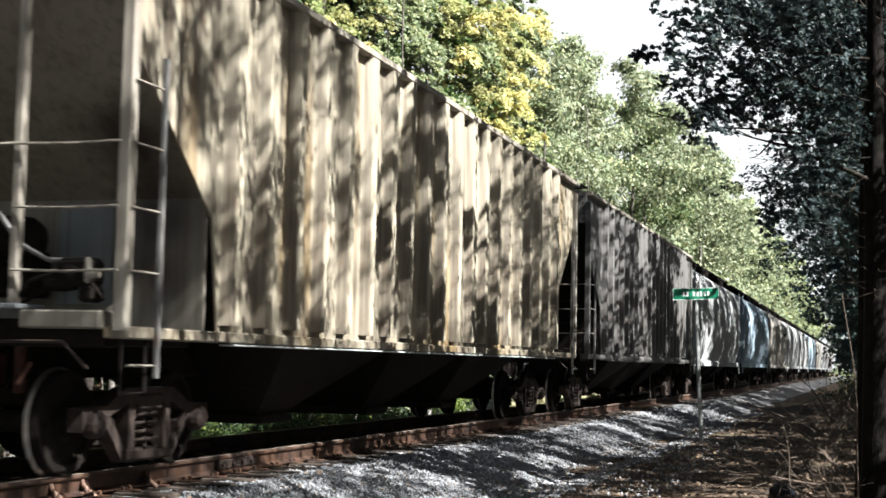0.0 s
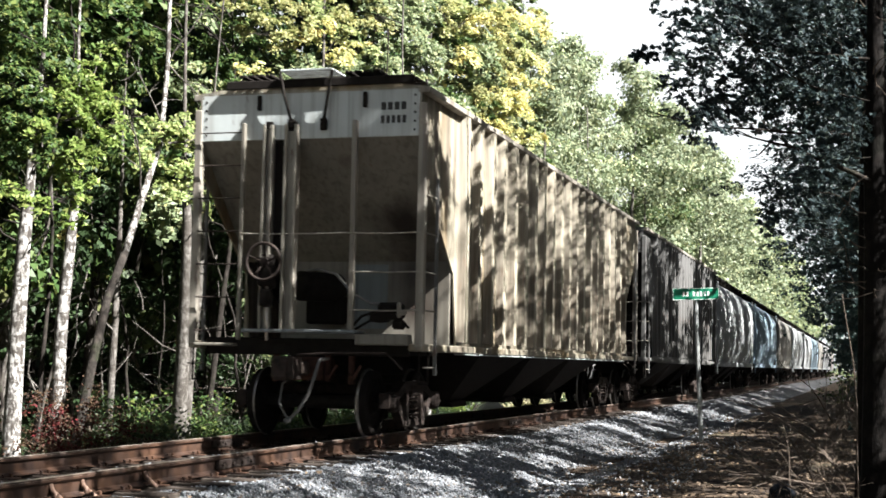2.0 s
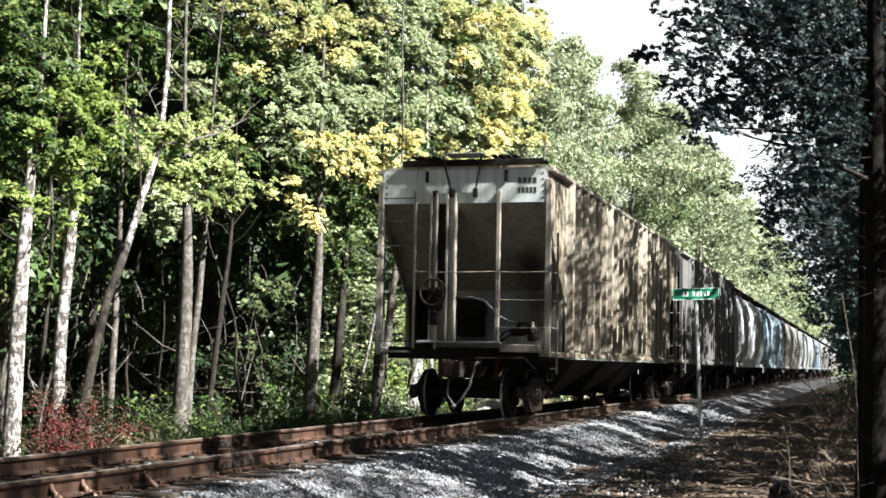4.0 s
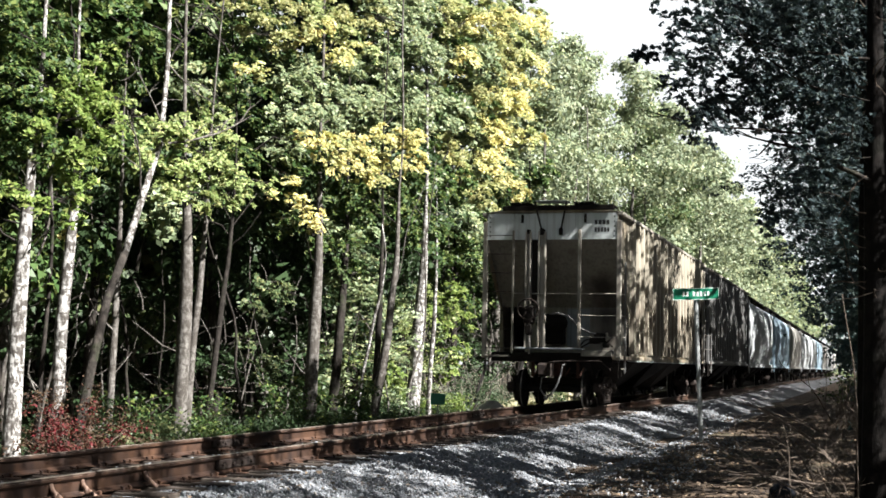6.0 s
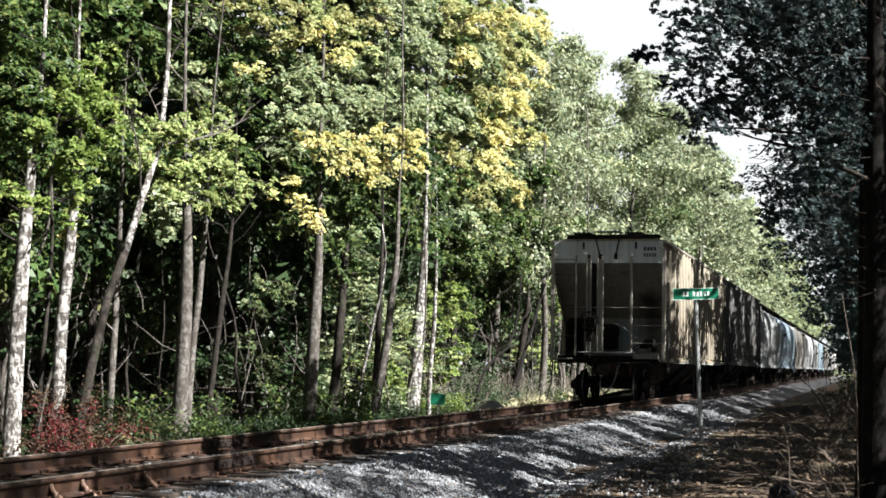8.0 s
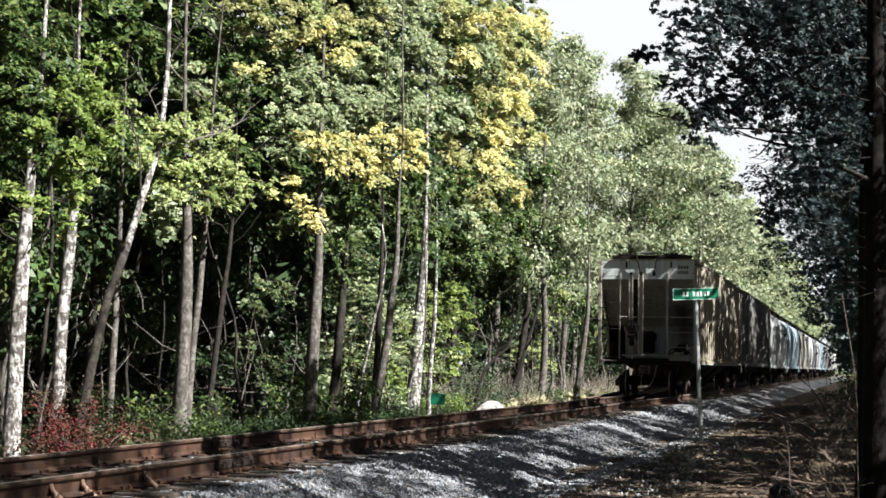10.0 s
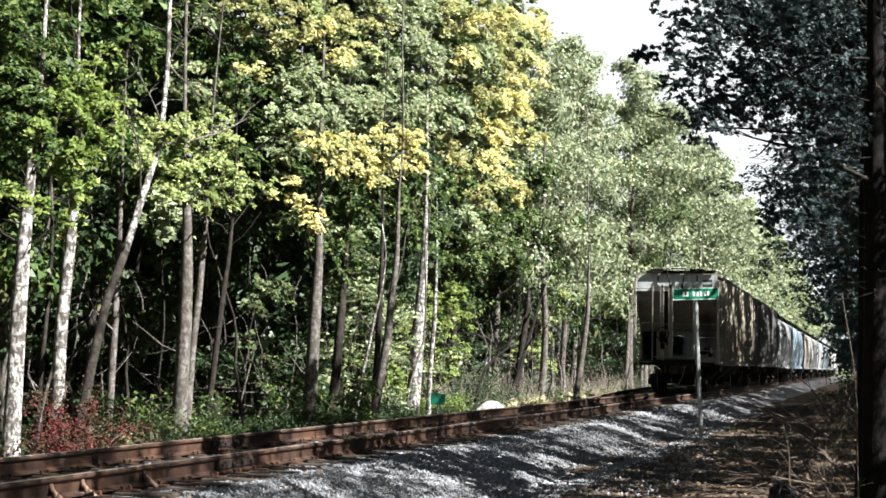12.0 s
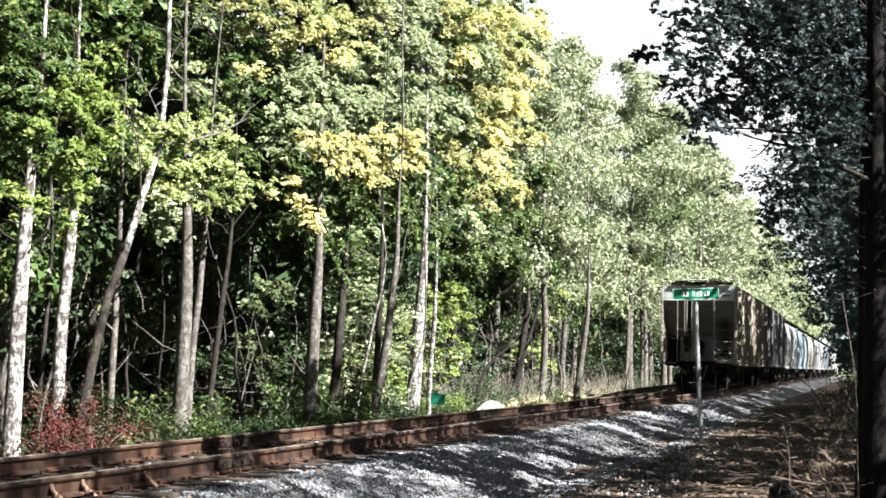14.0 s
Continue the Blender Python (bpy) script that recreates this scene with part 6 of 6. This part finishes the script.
def shrub_kind(key, seed, leaf_material, height, radius, leaves, leaf):
    rng = np.random.default_rng(seed)
    wood, centers, radii = Shape(), [], []
    for i in range(14):
        az = rng.uniform(0, 6.28)
        d = (math.cos(az) * rng.uniform(0.2, 0.9), math.sin(az) * rng.uniform(0.2, 0.9), 1.0)
        b = branch(rng, (rng.normal() * 0.1, rng.normal() * 0.1, -0.1), d, height * rng.uniform(0.7, 1.15), -0.08, 6)
        wood.tube(b, [0.014, 0.012, 0.010, 0.008, 0.006, 0.004, 0.003], 4, False)
        for q in b[2:]:
            centers.append(q + rng.normal(size=3) * 0.08)
            radii.append(radius * rng.uniform(0.25, 0.5))
    k = len(centers)
    v, q = leaf_cloud(rng, np.array(centers), np.array(radii), np.full(k, leaves // k), leaf, 0.7, 0.4, corners=3 if leaf > 0.06 else 4)
    SHRUBS[key] = (wood.mesh("stemwork", M_TWIG, True), array_mesh("foliage", v, q, leaf_material))


def plant_shrub(key, x, y, scale, turn, label, group="undergrowth shrubs", name="shrub"):
    s = empty(name, pose(x, y, ground_z(x, y) - 0.02, 0, 0, turn))
    tagged(s, label, "shrub", group)
    for nm, me in zip(("stemwork", "foliage"), SHRUBS[key]):
        part(nm, me, None, s).scale = (scale, scale, scale)
    return s


def build_undergrowth():
    shrub_kind("green", 41, M_LEAF_SHADED, 1.3, 0.9, 2000, 0.085)
    shrub_kind("lime", 42, M_LEAF_FRESH, 1.2, 0.9, 1700, 0.08)
    shrub_kind("red", 43, M_LEAF_RED, 1.75, 0.55, 2600, 0.040)
    shrub_kind("brown", 44, M_LEAF_RUSSET, 1.7, 0.65, 2600, 0.040)
    shrub_kind("leafy", 47, M_LEAF_GREEN, 1.2, 0.9, 2600, 0.07)
    shrub_kind("grey", 45, M_LEAF_MID, 2.2, 1.1, 1500, 0.12)
    shrub_kind("dull", 46, M_LEAF_SHADED, 1.7, 1.0, 2200, 0.08)
    plant_shrub("red", -5.8, 20.9, 0.85, 20, "crimson autumn shrub beside the track")
    plant_shrub("brown", -5.9, 21.7, 1.0, 70, "brownish red shrub beside the track")
    plant_shrub("brown", -6.2, 22.2, 0.95, 170, "russet autumn shrub beside the track")
    plant_shrub("leafy", -5.6, 23.3, 1.0, 40, "green leafy shrub beside the track")
    plant_shrub("dull", -4.75, 38.3, 0.42, 200, "low green shrub beside the track, darkened for shade")
    plant_shrub("leafy", -5.9, 24.4, 0.8, 140, "green leafy shrub beside the track")
    rng = random.Random(31)
    y = 17.0
    while y < 110:
        for _ in range(2):
            key = rng.choice(["green", "green", "grey", "dull", "grey"] if y < 40 else ["dull", "green", "green", "dull", "lime"])
            label = {"green": "green leafy shrub under the trees", "lime": "bright green leafy shrub under the trees", "grey": "tall dull green shrub under the trees", "dull": "green leafy shrub under the trees, darkened for shade"}[key]
            plant_shrub(key, rng.uniform(-9.5, -5.2 if y < 42 else -7.2), y + rng.uniform(-0.6, 0.6), rng.uniform(0.35, 0.75) * (1.0 if y < 34 else 1.15 if y < 50 else 1.2), rng.uniform(0, 360), label)
        y += 1.5 if y < 42 else 2.8
    for x, y, k, s in ((7.5, 48, "green", 1.1), (6.9, 60, "grey", 0.9), (6.8, 75, "green", 1.2), (6.7, 95, "green", 1.4), (6.6, 120, "grey", 1.4)):
        plant_shrub(k, x, y, s, x * 100, "green shrub at the edge of the path", "shrubs beside the path")


def weed_mesh(seed, n, height, material=None):
    rng = np.random.default_rng(seed)
    s = Shape()
    for i in range(n):
        az = rng.uniform(0, 6.28)
        tilt = rng.uniform(0.1, 1.3)
        d = (math.cos(az) * tilt, math.sin(az) * tilt, 1.0)
        L = height * rng.uniform(0.4, 1.2)
        b = branch(rng, (rng.normal() * 0.25, rng.normal() * 0.25, -0.05), d, L, rng.uniform(-0.25, 0.02), 6, 0.16)
        r = rng.uniform(0.003, 0.010)
        s.tube(b, [r * (1 - 0.12 * k) for k in range(7)], 3, False)
        for _ in range(2):
            k = rng.integers(2, 6)
            t = branch(rng, b[k], b[k] - b[k - 1] + rng.normal(size=3) * 0.12, L * 0.3, -0.05, 3, 0.2)
            s.tube(t, [r * 0.6, r * 0.5, r * 0.4, r * 0.25], 3, False)
    return s.mesh("dry_weeds", material or M_TWIG, True)


def build_weeds():
    kinds = [weed_mesh(50 + i, 11, h) for i, h in enumerate((0.8, 1.2, 1.7))]
    brush = [weed_mesh(70 + i, 34, h, M_TWIG_PALE) for i, h in enumerate((1.3, 2.0, 2.8))]
    rng = random.Random(12)
    for i in range(44):
        y = 50 + 44 * (i / 44)
        x = rng.uniform(-9.6, -7.0)
        w = new("bare_brush", brush[i % 3])
        w.matrix_basis = pose(x, y + rng.uniform(-1, 1), ground_z(x, y), rng.uniform(-12, 12), 0, rng.uniform(0, 360))
        tagged(w, "pale leafless brush growing at the edge of the wood", "brush", "bare brush beside the siding")
    rng = random.Random(63)
    for i in range(34):
        y = 14.5 + 46 * (i / 34) ** 1.2
        x = rng.uniform(5.8, 6.75)
        w = new("dry_weeds", rng.choice(kinds))
        w.matrix_basis = pose(x, y, ground_z(x, y), 0, 0, rng.uniform(0, 360))
        k = rng.uniform(0.6, 1.1) * (0.5 + 0.5 * min(1, (x - 5.0) / 1.5)) * (1.25 if y > 24 else 1.0)
        w.scale = (k, k, k)
        tagged(w, "tangle of dry brown weed stalks beside the path", "weeds", "dry weeds beside the path")
    # dead branches arching over the path's edge
    r = np.random.default_rng(90)
    for x, y, far, th, az, lift in ((6.7, 16.2, 2.0, 0.020, 2.9, 0.35), (6.3, 15.6, 1.3, 0.014, 2.4, 0.7), (6.5, 18.5, 1.8, 0.017, 3.3, 0.5), (6.6, 21.0, 1.9, 0.018, 2.7, 0.9), (6.4, 23.5, 1.7, 0.016, 3.6, 1.2),
                                    (6.0, 17.4, 1.0, 0.012, 1.2, 2.0), (6.2, 19.6, 1.2, 0.013, 4.2, 2.4), (6.55, 27.0, 2.2, 0.020, 3.0, 1.3), (6.5, 31.0, 2.3, 0.022, 3.1, 1.6), (5.9, 20.2, 1.1, 0.011, 0.4, 1.6)):
        b = branch(r, (0, 0, -0.03), (math.cos(az), math.sin(az) * 0.5, lift), far, -0.07, 8, 0.12)
        br = empty("dead_branch", pose(x, y, ground_z(x, y)))
        tagged(br, "bare dead branch arching out of the weeds", "branch", "dead branches beside the path")
        part("stem", Shape().tube(b, [th * (1 - 0.09 * k) for k in range(9)], 6, False), M_TWIG, br, smooth=True)
        for k in (2, 3, 4, 5, 6, 7):
            t = branch(r, b[k], b[k] - b[k - 1] + r.normal(size=3) * 0.16, far * r.uniform(0.15, 0.4), -0.03, 4, 0.2)
            part("twig", Shape().tube(t, [th * 0.5, th * 0.42, th * 0.34, th * 0.26, th * 0.18], 4, False), M_TWIG, br)
    v0 = empty("vine", pose(6.80, 15.05, 0.1))
    tagged(v0, "bare brown vine climbing beside a dark trunk", "vine")
    part("stem", Shape().tube(branch(r, (0, 0, -0.2), (0.02, 0, 1), 2.4, 0.0, 10, 0.03), [0.010 - 0.0005 * k for k in range(11)], 6, False), M_TWIG, v0, smooth=True)
    # low green plants between the track and the trees
    r = np.random.default_rng(70)
    n = 1700
    x, y = r.uniform(-13, -4.4, n), 13 + 75 * r.random(n) ** 1.2
    x = np.where(y > 42, np.minimum(x, -6.6 - 0.4 * r.random(n)), x)
    c = np.column_stack([x, y, np.array([ground_z(a, b) for a, b in zip(x, y)]) + 0.16])
    v, q = leaf_cloud(r, c, r.uniform(0.2, 0.45, n), np.full(n, 14), 0.10, 0.6, 0.4)
    tagged(new("ground_cover", array_mesh("ground_cover", v, q, M_LEAF_SHADED)), "low green plants covering the woodland floor", "plants", kind="stuff")
    # pale dry grass by the siding
    n = 620
    x, y = r.uniform(-9.0, -6.9, n), r.uniform(56, 98, n)
    c = np.column_stack([x, y, np.array([ground_z(a, b) for a, b in zip(x, y)]) + 0.25])
    v, q = leaf_cloud(r, c, r.uniform(0.25, 0.5, n), np.full(n, 26), 0.14, 1.0, -0.4, 2.6, corners=3)
    tagged(new("dry_grass", array_mesh("dry_grass", v, q, M_GRASS)), "pale dry grass growing beside the siding", "grass", kind="stuff")
    # shaded thicket inside the wood: leaves and a tangle of dead twigs
    n = 800
    x, y = r.uniform(-24, -8.5, n), 12 + 85 * r.random(n)
    c = np.column_stack([x, y, np.array([ground_z(a, b) for a, b in zip(x, y)]) + 4.5 * r.random(n) ** 1.3])
    v, q = leaf_cloud(r, c, r.uniform(0.35, 0.9, n), np.full(n, 70), 0.12, 0.55, 0.4, corners=3)
    tagged(new("thicket", array_mesh("thicket", v, q, M_LEAF_SHADED)), "dense shaded undergrowth inside the wood", "undergrowth", kind="stuff")
    tw = Shape()
    for i in range(420):
        x0, y0 = r.uniform(-15, -8), 15 + 55 * r.random()
        b = branch(r, (x0, y0, ground_z(x0, y0) + 3.5 * r.random()), (r.normal(), r.normal(), 0.5), r.uniform(1.0, 2.6), -0.03, 5, 0.22)
        tw.tube(b, [0.016, 0.014, 0.012, 0.009, 0.007, 0.004], 3, False)
    tagged(new("dead_twigs", tw.mesh("dead_twigs", M_BARK)), "tangle of bare dead twigs inside the wood", "twigs", kind="stuff")
    # fallen leaves on the path and the ballast
    r = np.random.default_rng(71)
    n = 9000
    x = np.concatenate([r.uniform(2.6, 7.5, 7000), r.uniform(-0.7, 2.6, 900), r.uniform(-9, -3.5, 1100)])
    y = 9.5 + 36 * r.random(n) ** 1.4
    z = np.array([max(ground_z(a, b), bed_z(a, b) if abs(a) < 3.6 else -1) for a, b in zip(x, y)]) + 0.02
    v, q = leaf_cloud(r, np.column_stack([x, y, z]), np.full(n, 0.02), np.ones(n, int), 0.055, 0.4, 1.6, 1.2)
    tagged(new("fallen_leaves", array_mesh("fallen_leaves", v, q, M_LEAF_DRY)), "dry brown leaves strewn on the ground", "leaves", kind="stuff")


# ---------------------------------------------------------------- small things by the track
def build_oddments():
    rng = np.random.default_rng(15)
    # heap of pale crushed stone beyond the far rail
    heap = Shape()
    rings = 7
    verts = [(-4.6 + 0.75 * (i / rings) * math.cos(t), 43.8 + 1.5 * (i / rings) * math.sin(t), ground_z(-4.6, 43.8) + 0.70 * (1 - (i / rings) ** 2.2) * (1 + 0.05 * math.sin(2 * t + i)) - (0.15 if i == rings else 0)) for i in range(rings + 1) for t in (2 * math.pi * k / 18 for k in range(18))]
    heap.add(verts, [(i * 18 + k, i * 18 + (k + 1) % 18, (i + 1) * 18 + (k + 1) % 18, (i + 1) * 18 + k) for i in range(rings) for k in range(18)])
    tagged(new("mound", heap.mesh("mound", M_PALE, True)), "low pale mound of crushed stone beyond the rails", "mound")
    # small green marker plate on a stake
    m = empty("marker_plate", pose(*MARKER_AT, 0, 0, 14))
    tagged(m, "small green marker plate on a low stake among the plants", "marker")
    part("stake", Shape().box(-0.02, 0.02, -0.02, 0.02, -0.4, 0.62, 0.006), M_GALV, m)
    part("plate", Shape().box(-0.21, 0.21, -0.03, -0.022, 0.30, 0.62, 0.004), M_SIGN, m)
    # dark stone in the weeds
    st = Shape()
    for i in range(9):
        for k in range(12):
            u, w = math.pi * i / 8, 2 * math.pi * k / 12
            p = Vector((math.sin(u) * math.cos(w) * 0.17, math.sin(u) * math.sin(w) * 0.15, math.cos(u) * 0.12))
            p *= 1 + 0.25 * noise.noise(p * 9)
            st.v.append(tuple(p))
    st.n = len(st.v)
    st.f = [(i * 12 + k, i * 12 + (k + 1) % 12, (i + 1) * 12 + (k + 1) % 12, (i + 1) * 12 + k) for i in range(8) for k in range(12)]
    ob = new("field_stone", st.mesh("field_stone", M_DARKSTONE, True))
    ob.matrix_basis = pose(5.95, 17.0, ground_z(5.95, 17.0) + 0.08, 0, 0, 30)
    tagged(ob, "dark rounded stone lying among dry weeds", "stone")


# ---------------------------------------------------------------- everything, largest first
MARKER_AT = (-5.0, 39.2, 0.0)
SIGN_AT = (3.62, 29.4)
build_ground()
build_ballast()
build_crowns()
build_left_wood()
build_right_wood()
build_backwoods()
build_train()
build_sign()
build_undergrowth()
build_weeds()
build_oddments()
build_track()


# ---------------------------------------------------------------- movement
def motions():
    """The train draws away along the track; its wheels roll."""
    spin_rows = [i * 4 / 30 for i in range(105)] + [14.0]
    for k, car in enumerate(TRAIN):
        walk(car, [(t, pose(0, tail_at(t) + HALF + PITCH * k, RAIL_TOP)) for t in (0.0, 2.0, 4.0, 6.0, 8.0, 10.0, 12.0, 14.0)])
        for ob in car.children_recursive:
            if ob.name.startswith("wheelset"):
                y = ob.matrix_basis.translation.y
                walk(ob, [(t, pose(0, y, 0.42, -math.degrees((tail_at(t) - tail_at(0)) / 0.42), 0, 0)) for t in spin_rows])


motions()
